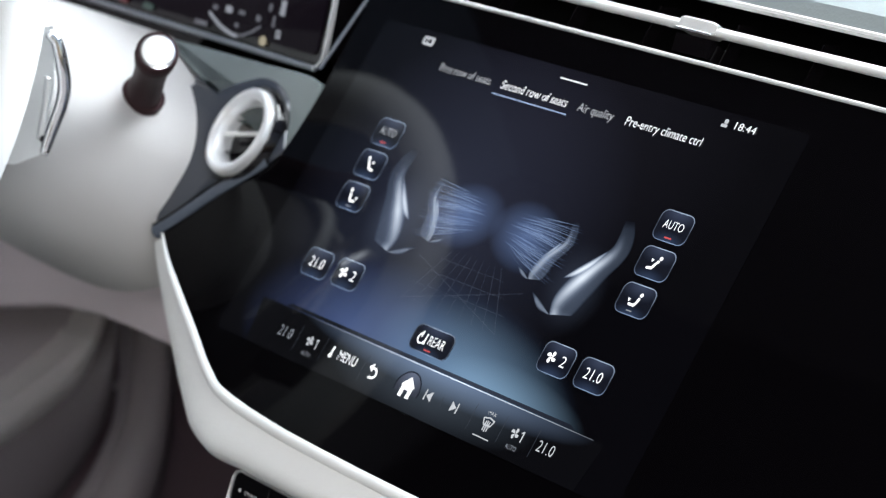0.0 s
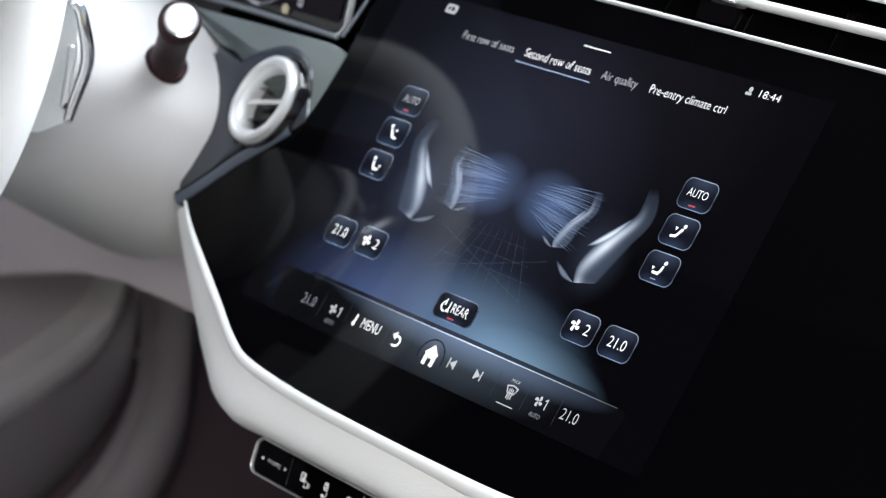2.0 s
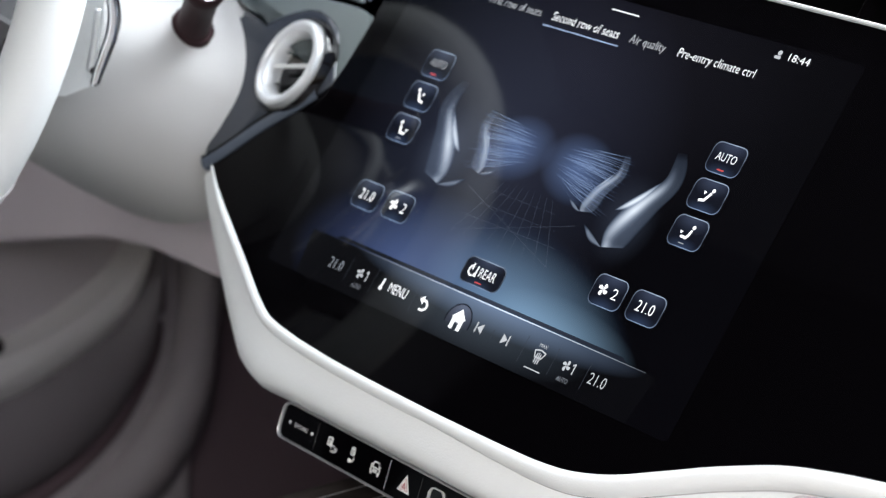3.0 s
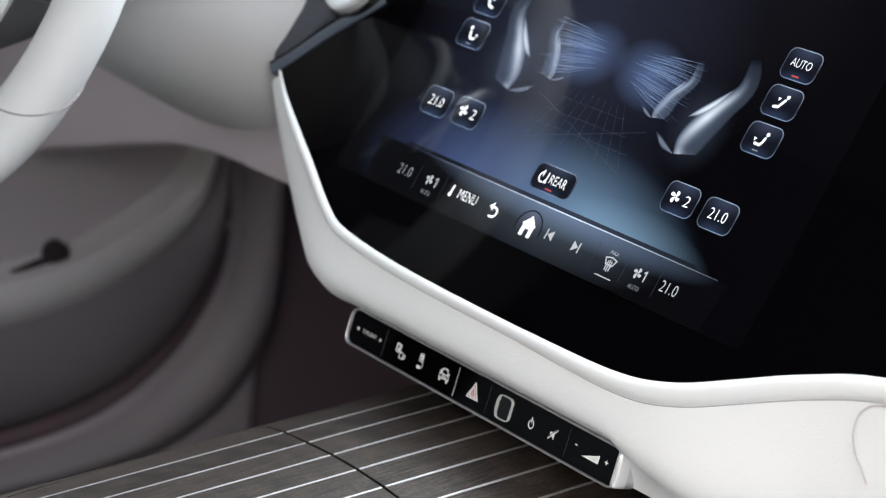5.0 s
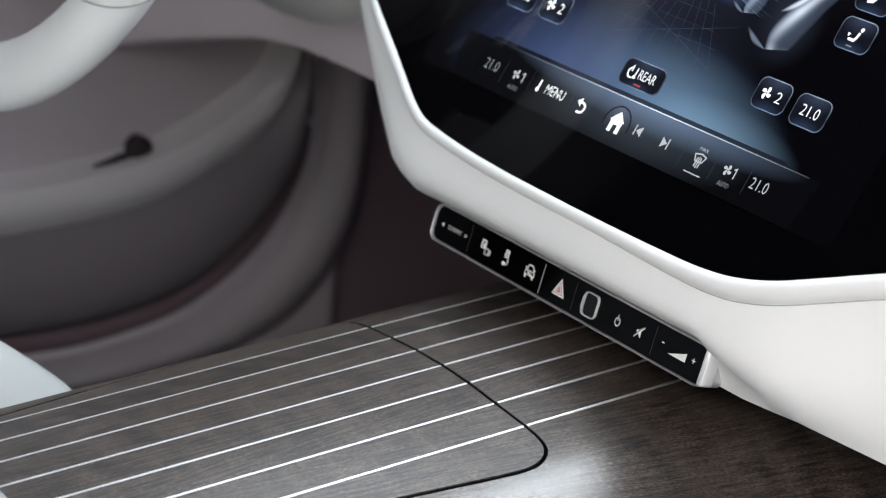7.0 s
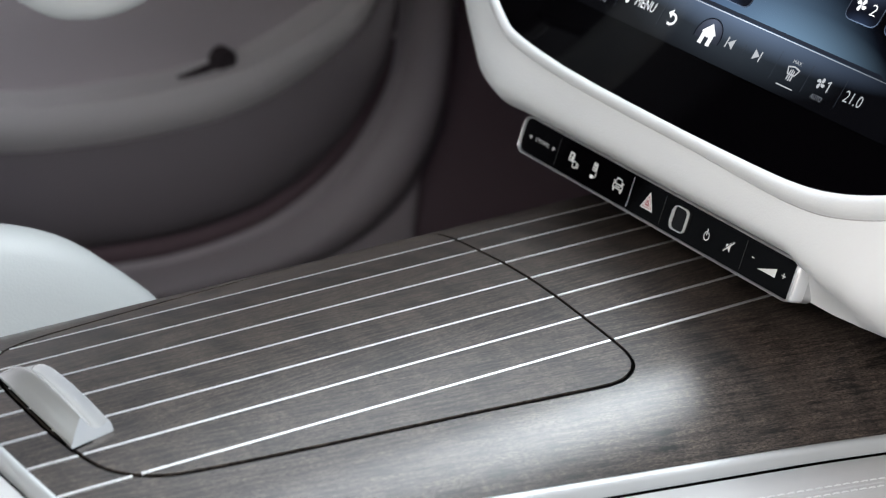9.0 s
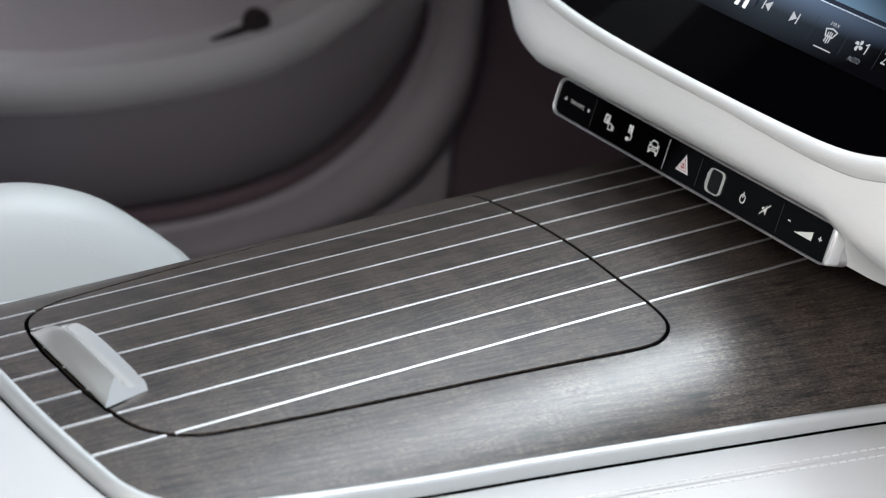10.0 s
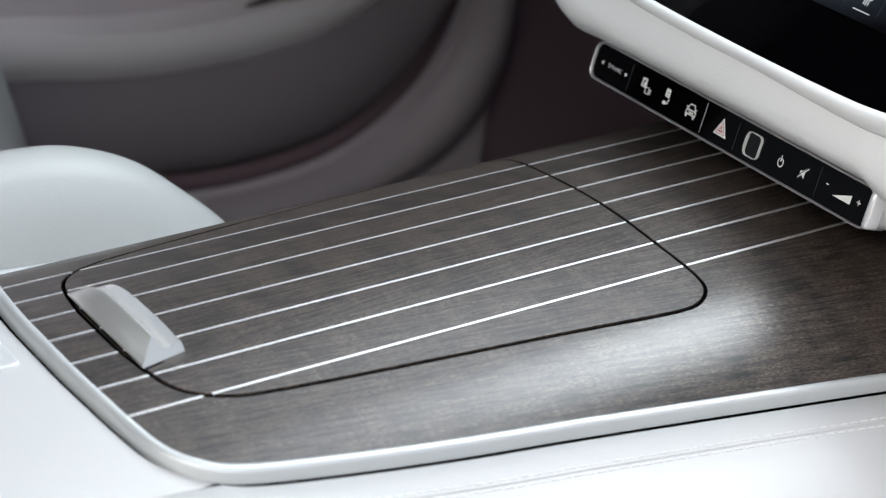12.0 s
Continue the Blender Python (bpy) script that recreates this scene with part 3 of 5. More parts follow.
    # silver rim and leather flanks
    path = spline([(x, y) for x, y in HALF_RIM[3:]], 5)
    path = [tuple(p) for p in path] + [(-p[0], p[1]) for p in path[-2::-1] if p[1] < -0.02]

    def swept(prof):
        rows = []
        for i, p in enumerate(path):
            q0, q1 = path[max(i - 1, 0)], path[min(i + 1, len(path) - 1)]
            ex, ey = q1[0] - q0[0], q1[1] - q0[1]
            ln = math.hypot(ex, ey)
            nx, ny = -ey / ln, ex / ln                 # to the outside
            if nx * p[0] + ny * (p[1] + 0.15) < 0:
                nx, ny = -nx, -ny
            z = veneer(*p)
            rows.append([(p[0] + nx * a, p[1] + ny * a, z + h) for a, h in prof])
        return loft(rows)

    part("silver_rim", swept([(-0.0004, -0.004), (-0.0003, 0.0004), (0.0005, 0.0012), (0.0020, 0.0017), (0.0038, 0.0010), (0.0048, -0.0008), (0.0050, -0.008)]), RIM_METAL, c, "rounded satin silver rim")
    part("rim_groove", swept([(0.0047, -0.0055), (0.0085, -0.0080)]), GAP, c, "dark joint under the rim")
    rows = []
    flank = [p for p in path if p[0] > 0 and p[1] > -0.392] + [(0.0990, -0.398), (0.0984, -0.408), (0.0984, -0.44), (0.0990, -0.55), (0.0990, -0.72)]
    for x, y in flank:
        z = veneer(x, max(y, -0.392))
        rows.append([(x + 0.0066, y, z - 0.012), (x + 0.0070, y, z - 0.0062), (x + 0.0095, y, z - 0.0044), (x + 0.020, y, z - 0.0046), (x + 0.0283, y, z - 0.0064), (x + 0.0290, y, z - 0.0078), (x + 0.0297, y, z - 0.0064),
                     (x + 0.045, y, z - 0.0100), (x + 0.065, y, z - 0.019), (x + 0.080, y, z - 0.032), (x + 0.088, y, z - 0.06), (x + 0.09, y, 0.06)])
    part("side_leather", loft(rows), WHITE, c, "white leather flank with twin stitching")
    mirror = [[(-x, y, z - 0.035) for x, y, z in row] for row in rows]
    part("side_leather", loft(mirror), WHITE, c, "white leather flank with twin stitching")
    side = [tuple(r[5]) for r in rows]
    for off in (-0.0026, 0.0026):
        run = 0.0
        pieces = []
        line = [Vector((x + off, y, z + (0.0018 if off < 0 else 0.0011))) for x, y, z in side]
        for a, b in zip(line, line[1:]):
            n = max(1, int((b - a).length / 0.0042))
            for j in range(n):
                p = a.lerp(b, (j + 0.15) / n)
                q = a.lerp(b, (j + 0.85) / n)
                pieces.append(tube([p, p.lerp(q, 0.5) + Vector((0, 0, 0.0003)), q], 0.00036, 5))
        tagged(part("stitching", merged(*pieces), THREAD, c, "row of white stitches"), kind="stuff")
    return c


console()


def armrest():
    a = thing("armrest", (0, -0.6, 0.3), "white leather armrest behind the console", "armrest")
    edge = spline(HALF_RIM[12:], 6)
    ex, ey = [q[0] for q in edge][::-1], [q[1] for q in edge][::-1]
    rows = []
    for k in range(30):
        t = (k / 29) ** 1.6
        row = []
        for j in range(41):
            s = j / 40 * 2 - 1
            x = s * (0.1045 + 0.028 * t)
            near = float(np.interp(abs(s) * 0.1040, ex, ey)) - 0.0053
            y = near * (1 - t) - 0.95 * t
            z = veneer(x, min(y, -0.36)) * (1 - t) + 0.526 * t - 0.0034 * (1 - t) ** 6 - 0.02 * abs(s) ** 12 * t
            row.append((x, y, z - (0.010 if k == 0 else 0)))
        rows.append(row)
    part("cushion", loft(rows), ARMREST_WHITE, a, "white leather cushion")
    part("base", block(-0.10, 0.10, -0.94, -0.47, 0.06, 0.480, 0.01), GREIGE, a)
    z = 0.515
    part("inset_plate", slab(rounded(0.030, 0.014, 0.004, -0.006, -0.4385), z - 0.01, z + 0.0046, 0.001), SATIN, a, "small silver plate")


armrest()


# ---- driver's side ----
def steering_wheel():
    tilt = radians(18)
    c = Vector((-0.377, -0.163, 0.7495))
    ex, ez = Vector((1, 0, 0)), Vector((0, math.sin(tilt), math.cos(tilt)))
    ax = Vector((0, -math.cos(tilt), math.sin(tilt)))
    w = thing("steering_wheel", c, "white leather steering wheel with silver paddles", "steering wheel")
    rows = []
    R = 0.167
    for k in range(72):
        a = 2 * math.pi * k / 72
        d = ex * math.cos(a) + ez * math.sin(a)
        rows.append([c + d * (R + 0.0195 * math.cos(b)) + ax * (0.0165 * math.sin(b)) for b in [2 * math.pi * j / 16 for j in range(16)]])
    part("rim", loft(rows, close_rows=True, close_cols=True), RIM_LEATHER, w, "white leather rim")
    seam = []
    for b in range(-70, 200, 9):
        a = radians(-27.1 - 0.077 * b)
        d = ex * math.cos(a) + ez * math.sin(a)
        seam.append(c + d * (R + 0.0197 * math.cos(radians(b))) + ax * (0.0167 * math.sin(radians(b))))
    part("rim_seam", tube(seam, 0.0005, 6), GREIGE, w, "grey seam across the rim")

    def turned(profile, e=0.62):
        """A rounded-square body about the wheel's axle: half height and depth in pairs."""
        rows = []
        for r, h in profile:
            row = []
            for j in range(48):
                b = 2 * math.pi * j / 48
                cb, sb = math.cos(b), math.sin(b)
                row.append(c + ax * h + ex * (1.22 * r * math.copysign(abs(cb) ** e, cb)) + ez * (r * math.copysign(abs(sb) ** e, sb)))
            rows.append(row)
        return loft(rows, close_cols=True, caps=True)

    part("hub_shell", turned(((0.040, -0.052), (0.058, -0.048), (0.070, -0.036), (0.078, -0.020), (0.081, 0.0))), HUB_GREY, w, "dark grey rear shell of the hub")
    # pale bars added out of view so that the glass mirrors a bright streak
    for s in (-1, 1):
        top = spline([(-0.004, 0.086), (0.030, 0.084), (0.062, 0.079), (0.084, 0.068), (0.094, 0.050), (0.096, 0.034)], 5)
        part("streak_bar", tube([c + ex * (s * p[0]) + ez * p[1] + ax * -0.022 for p in top], 0.0042, 8), SOFT_WHITE, w, "pale bar out of view, added for a streak in the glass")
    part("hub", turned(((0.0805, 0.0005), (0.082, 0.004), (0.070, 0.018), (0.03, 0.024))), SOFT_WHITE, w, "white centre pad")
    for s in (-1, 1):
        rows = []
        for k in range(7):
            x = s * (0.06 + 0.088 * k / 6)
            hgt = 0.028 - 0.008 * k / 6
            rows.append([c + ex * x + ez * (hgt * q - 0.012) + ax * p for p, q in ((-0.008, -1), (0.006, -1), (0.010, -0.6), (0.010, 0.6), (0.006, 1), (-0.008, 1))])
        part("spoke", loft(rows, close_cols=True, caps=True), HUB_GREY, w, "dark grey spoke")
    paddle = spline([(-0.2265, -0.1185, 0.7915), (-0.225, -0.1142, 0.7865), (-0.2235, -0.1118, 0.7765), (-0.223, -0.1095, 0.7645), (-0.2235, -0.1100, 0.7545), (-0.225, -0.1122, 0.7449), (-0.226, -0.1150, 0.7350), (-0.2265, -0.1172, 0.7265)], 5)
    part("shift_paddle", tube(paddle, lambda t: 0.0040 - 0.0012 * abs(2 * t - 1) ** 2, 12, 0.8, (1, 0, 0)), CHROME, w, "chrome shift paddle")
    part("paddle_bracket", tube([(-0.231, -0.1149, 0.7663), (-0.2315, -0.1156, 0.7506), (-0.232, -0.1173, 0.7337)], 0.0020, 8, 1.0, (1, 0, 0)), SATIN, w)
    part("bracket_foot", tube([(-0.233, -0.1165, 0.7350), (-0.228, -0.1160, 0.7325)], 0.0020, 8), BLACK, w)
    back = [[Vector((x, y, z)) for x, y, z in row] for row in (((-0.240, -0.108, 0.793), (-0.248, -0.116, 0.790), (-0.264, -0.125, 0.785)), ((-0.240, -0.105, 0.760), (-0.248, -0.115, 0.760), (-0.266, -0.125, 0.755)), ((-0.242, -0.110, 0.722), (-0.251, -0.120, 0.715), (-0.268, -0.128, 0.712)))]
    part("paddle_plate", loft(back), SOFT_WHITE, w, "white paddle plate")


steering_wheel()


def steering_column():
    s = thing("steering_column", (-0.37, 0.0, 0.68), "white steering column shroud with a dark stalk", "steering column")
    a, b = Vector((-0.374, -0.135, 0.757)), Vector((-0.374, 0.035, 0.686))
    ex = Vector((1, 0, 0))
    up = ex.cross((b - a).normalized())

    def skin(t, q, more=1.0):
        """The shroud's surface: t along the column, q round it; round above, squarer below."""
        grow = 0.80 + 0.20 * math.sin(math.pi / 2 * min(1, t * 1.6))
        if t == 0:
            grow = 0.62
        cx, cz = math.cos(q), math.sin(q)
        e, h = (1.1, 0.068) if cz > 0 else (0.72, 0.076)
        slim = 1 - 0.30 * (1 - min(1.0, t / 0.93)) ** 1.6
        return a.lerp(b, t) + (ex * (slim * 0.130 * math.copysign(abs(cx) ** e, cx)) + up * (h * (0.86 + 0.28 * t) * math.copysign(abs(cz) ** e, cz))) * (grow * more)

    rows = [[skin(0.93 * k / 18, 2 * math.pi * j / 56) for j in range(56)] for k in range(19)]
    part("shroud", loft(rows, close_cols=True, caps=True), COLUMN_WHITE, s, "smooth white shroud", smooth=60)
    part("joint_line", tube([skin(0.25, radians(q), 1.001) for q in range(-120, 20, 4)], 0.0008, 6), GREIGE, s, "fine grey joint round the shroud")
    base, tip = Vector((-0.2680, -0.0285, 0.7462)), Vector((-0.2040, -0.0645, 0.7840))
    d = (tip - base).normalized()
    face = Vector((0.69, 0.0, 0.72)).normalized()
    m = Matrix.Translation(base) @ face.to_track_quat("Z", "Y").to_matrix().to_4x4()
    part("stalk_recess", disc_rows([(0.0130, -0.004), (0.0128, 0.0020), (0.0118, 0.0028), (0.0090, 0.0022)], m), STALK_BROWN, s, "dark recess round the stalk")
    m = Matrix.Translation(base) @ d.to_track_quat("Z", "Y").to_matrix().to_4x4()
    L = (tip - base).length
    stalk = part("stalk", disc_rows([(0.0098, -0.01), (0.0098, 0.012), (0.0092, 0.03), (0.0094, L - 0.020), (0.0108, L - 0.016), (0.0116, L - 0.008), (0.0116, L - 0.001), (0.0108, L + 0.001)], m), STALK_BROWN, s, "dark brown selector stalk")
    part("stalk_cap", disc_rows([(0.0090, L - 0.002), (0.0090, L + 0.0012), (0.0084, L + 0.0022), (0.006, L + 0.0025)], m), PALE_CAP, stalk, "pale round end button")
    part("stalk_ring", disc_rows([(0.0096, L - 0.001), (0.0098, L + 0.0013), (0.0090, L + 0.0014)], m), CHROME, stalk, "thin chrome ring")

steering_column()


def cluster():
    k = thing("instrument_cluster", (0, 0, 0), "dark digital instrument display in a silver edged frame", "instrument cluster", turn=Matrix.Translation((-0.353, 0.055, 0.831)) @ Matrix.Rotation(radians(82), 4, "X"))
    out = rounded(0.300, 0.118, 0.008)
    part("housing", slab(out, -0.02, -0.001), PIANO, k, local=True)
    part("display_face", slab(rounded(0.288, 0.108, 0.005), -0.002, 0.0002), display_material("cluster_picture", [((-40, 0), (80, 60), 0, (0.002, 0.002, 0.003), 1.0), ((60, -10), (70, 50), 0, (0.002, 0.0016, 0.002), 1.0)], (0.0026, 0.0016, 0.0030), 0.03), k, "dark lit display", True)
    part("lower_trim", tube([(x, -0.0612, 0.001) for x in np.linspace(-0.148, 0.146, 6)], 0.0019, 10), DARK_SATIN, k, "satin grey lower edge", True)
    part("silver_edge", ring_plate(rounded(0.304, 0.122, 0.010), rounded(0.3016, 0.1196, 0.008), -0.002, 0.0014), SATIN, k, "silver edge", True)
    glow = glowing("cluster_white", (0.70, 0.74, 0.85), 0.22)
    dim = glowing("cluster_dim", (0.5, 0.52, 0.62), 0.11)
    warm = glowing("cluster_warm", (0.9, 0.8, 0.55), 0.22)
    green = glowing("cluster_green", (0.25, 0.5, 0.42), 0.07)
    red = glowing("cluster_red", (0.7, 0.2, 0.2), 0.10)
    arc = spline([(0.0364, -0.0471), (0.0430, -0.0505), (0.0516, -0.0537), (0.0653, -0.0562), (0.0775, -0.0530), (0.0887, -0.0469)], 6)
    cut = len(arc) * 2 // 3
    part("gauge_arc", tube([(p[0], p[1], 0.0008) for p in arc[:cut]], 0.0012, 6, 0.4), glow, k, "white gauge arc", True)
    part("gauge_arc", tube([(p[0], p[1], 0.0008) for p in arc[cut:]], 0.0009, 6, 0.4), dim, k, "grey gauge arc", True)
    for gx, gy, gw, gh, gm in ((0.0549, -0.0422, 0.0060, 0.0042, glow), (0.0682, -0.0420, 0.0060, 0.0026, dim), (0.0411, -0.0432, 0.0050, 0.0030, dim), (0.0850, -0.0425, 0.0045, 0.0036, dim),
                               (0.0651, -0.0501, 0.0034, 0.0030, dim), (0.0948, -0.0344, 0.0030, 0.0046, dim), (0.1060, -0.0485, 0.0042, 0.0050, glow), (0.1065, -0.0327, 0.0044, 0.0092, glow),
                               (0.0293, -0.0546, 0.0130, 0.0030, dim), (0.1000, -0.0420, 0.0022, 0.0070, dim)):
        part("gauge_mark", slab(rounded(gw, gh, 0.0010, gx, gy), 0.0003, 0.0008), gm, k, local=True)
    part("gauge_hole", slab(rounded(0.0018, 0.0022, 0.0006, 0.1060, -0.0482), 0.0003, 0.0010), PIANO, k, local=True)
    part("warning_lamp", slab(rounded(0.0062, 0.0058, 0.0026, 0.0929, -0.0546), 0.0003, 0.0008), warm, k, "yellow lamp", True)
    part("warning_lamp", slab(rounded(0.0110, 0.0040, 0.0018, -0.0289, -0.0545), 0.0003, 0.0008), green, k, "dim green lamp", True)
    part("warning_lamp", slab(rounded(0.0100, 0.0040, 0.0018, -0.0574, -0.0545), 0.0003, 0.0008), red, k, "dim red lamp", True)


cluster()


def moved_on(bm):
    """From the screen's own axes into the world."""
    bm.transform(SCREEN)
    return bm


def vent_pod():
    p = thing("vent_pod", (-0.22, 0.02, 0.72), "gloss black pod round the air vent", "dashboard trim")
    shape = spline([(-177.5, 12), (-184.5, 5), (-221.5, -21), (-241.5, -55), (-250, -52), (-268, -20), (-292, 20), (-296, 42), (-282, 36), (-266, 29), (-250, 40), (-225, 50), (-200, 43), (-187, 26)], 5, True, (0, 3, 7))
    hub = np.array((-216.2, 14.0))
    around = sorted(((math.atan2(q[1] - hub[1], q[0] - hub[0]), math.hypot(q[0] - hub[0], q[1] - hub[1])) for q in shape))
    turns = np.linspace(-math.pi, math.pi, 97)[:-1]
    reach = np.interp(turns, [q[0] for q in around], [q[1] for q in around], period=2 * math.pi)
    rows = []
    for kind_, inset, high in ((0, 0.0, -30), (0, 0.0, -1.4), (0, 0.5, -0.2), (0, 1.6, 0.5), (0, 4.0, 1.2), (1, 3.0, 1.4), (1, 0.0, 0.6), (1, 0.0, -12)):
        row = []
        for q, far in zip(turns, reach):
            d = far - inset if kind_ == 0 else 24.0 + inset
            row.append(on_screen(hub[0] + max(d, 24.5) * math.cos(q), hub[1] + max(d, 24.5) * math.sin(q), high))
        rows.append(row)
    part("shell", loft(rows, close_cols=True), SLATE, p, "gloss slate shell")
    edge = [np.array(q) for q in spline([(-243, -60), (-231.8, -49.0), (-212, -26.4), (-195, -10.2), (-183.5, 1.8)], 6)]
    out = np.array((-0.70, 0.714))
    # the band's mirrored sky is put into its paler colour
    part("lower_band", loft([[on_screen(*(q + out * a), w) for a, w in ((0.2, -3), (0.3, 1.0), (1.2, 2.0), (4.5, 2.9), (6.6, 2.2), (7.2, 0.6))] for q in edge]), SLATE_GLEAM, p, "slate band along the glass, sky gleam in its paler colour")
    part("band_crease", tube([on_screen(*(q + out * 7.9), 1.6) for q in edge[:-5]], 0.0009, 6), GAP, p, "dark crease over the band")
    # pale bar drawn in for the highlight on the chamfer
    part("edge_gleam", tube([on_screen(u, v, 0.2) for u, v in spline([(-186.0, 64), (-183.2, 83.1), (-179.3, 110.5), (-177.6, 122)], 5)], 0.0012, 8), SLATE_GLEAM, p, "thin pale bar for the highlight on the glass edge")
    part("upper_panel", moved_on(slab([(u / 1000, v / 1000) for u, v in spline([(-177.5, 50), (-188, 58.5), (-235, 58), (-330, 55.5), (-318, 49), (-302, 43), (-284, 38), (-262, 36), (-225, 32), (-196, 30), (-184, 18), (-177, 8)], 5, True, (0, 3, 11))], -0.03, -0.0016, 0.001)), SHADED_GREY, p, "grey panel under the instrument display, darkened for shade")
    v = thing("air_vent", on_screen(-218, 16, 6), "round air vent with a chrome ring", "air vent")
    n = (SCREEN.to_3x3() @ Vector((-0.12, -0.03, 0.99))).normalized()
    m = Matrix.Translation(on_screen(-216.2, 14.0, 3)) @ n.to_track_quat("Z", "Y").to_matrix().to_4x4()
    ring = [(0.0272, -0.012), (0.0272, 0.001), (0.0267, 0.0034), (0.0250, 0.0046), (0.0232, 0.0042), (0.0228, 0.0036), (0.0206, 0.0024), (0.0190, -0.002), (0.0186, -0.016)]
    rows = [[m @ Vector((r * math.cos(2 * math.pi * k / 48), r * math.sin(2 * math.pi * k / 48), h)) for k in range(48)] for r, h in ring]
    part("chrome_ring", loft(rows, close_cols=True), SATIN, v, "broad chrome ring")
    part("bezel", loft([[m @ Vector((r * math.cos(2 * math.pi * k / 48), r * math.sin(2 * math.pi * k / 48), h)) for k in range(48)] for r, h in ((0.0312, -0.009), (0.0305, -0.002), (0.0293, 0.0004), (0.0273, -0.001))], close_cols=True), PIANO, v, "gloss black bezel")
    part("throat", disc_rows([(0.0189, -0.008), (0.018, -0.015), (0.004, -0.0165)], m), PIANO, v, "dark throat")
    bar = Vector((1, 0.25, 0)).normalized()
    part("slat", tube([m @ (bar * x + Vector((0, 0, -0.002))) for x in np.linspace(-0.0187, 0.0187, 8)], 0.0013, 8), PALE_CAP, v, "thin silver slat")
    for lift in (-0.010, 0.010):
        half = 0.0155
        side_ = Vector((-bar.y, bar.x, 0)) * lift
        # the upper blade's grey stands in for a reflection in the throat
        part("slat", loft([[m @ (bar * x + side_ + Vector((0, dy, dz))) for dy, dz in ((-0.0004, -0.004), (0.0004, -0.004), (0.0012, -0.012), (0.0004, -0.012))] for x in (-half, half)], close_cols=True, caps=True), SHADED_GREY if lift > 0 else PIANO, v, "flat vent blade")
    part("hub", disc_rows([(0.010, -0.016), (0.009, -0.010), (0.005, -0.008)], m, 24), PIANO, v)
    return v


vent_pod()


def vent_slider():
    s = thing("vent_slider", on_screen(60, 141, 2), "silver thumb slider on the dashboard vent bar", "vent slider")
    rows = []
    for k in range(13):
        t = k / 12
        u = 46 + 25 * t
        e = 1 - 0.25 * abs(2 * t - 1) ** 10
        rows.append([on_screen(u, 142.0 + q * e, -2 + h * e) for q, h in ((-3.0, -6), (-3.5, 0), (-3.4, 2.2), (-2.8, 2.8), (2.2, 3.8), (2.9, 3.3), (3.2, 0), (2.8, -6))])
    part("cap", loft(rows, close_cols=True, caps=True), PALE_CAP, s, "polished silver cap", smooth=25)
    part("lip", tube([on_screen(u, 138.0, 1.6) for u in np.linspace(47, 70, 8)], 0.0007, 8), CHROME, s, "bright lower edge")
    part("foot", loft([[on_screen(u, v, w) for v, w in ((127, -3), (136, 0), (136, -10), (127, -12))] for u in (47, 50, 66, 72)], close_cols=True, caps=True), PIANO, s, "gloss black foot", smooth=25)


vent_slider()


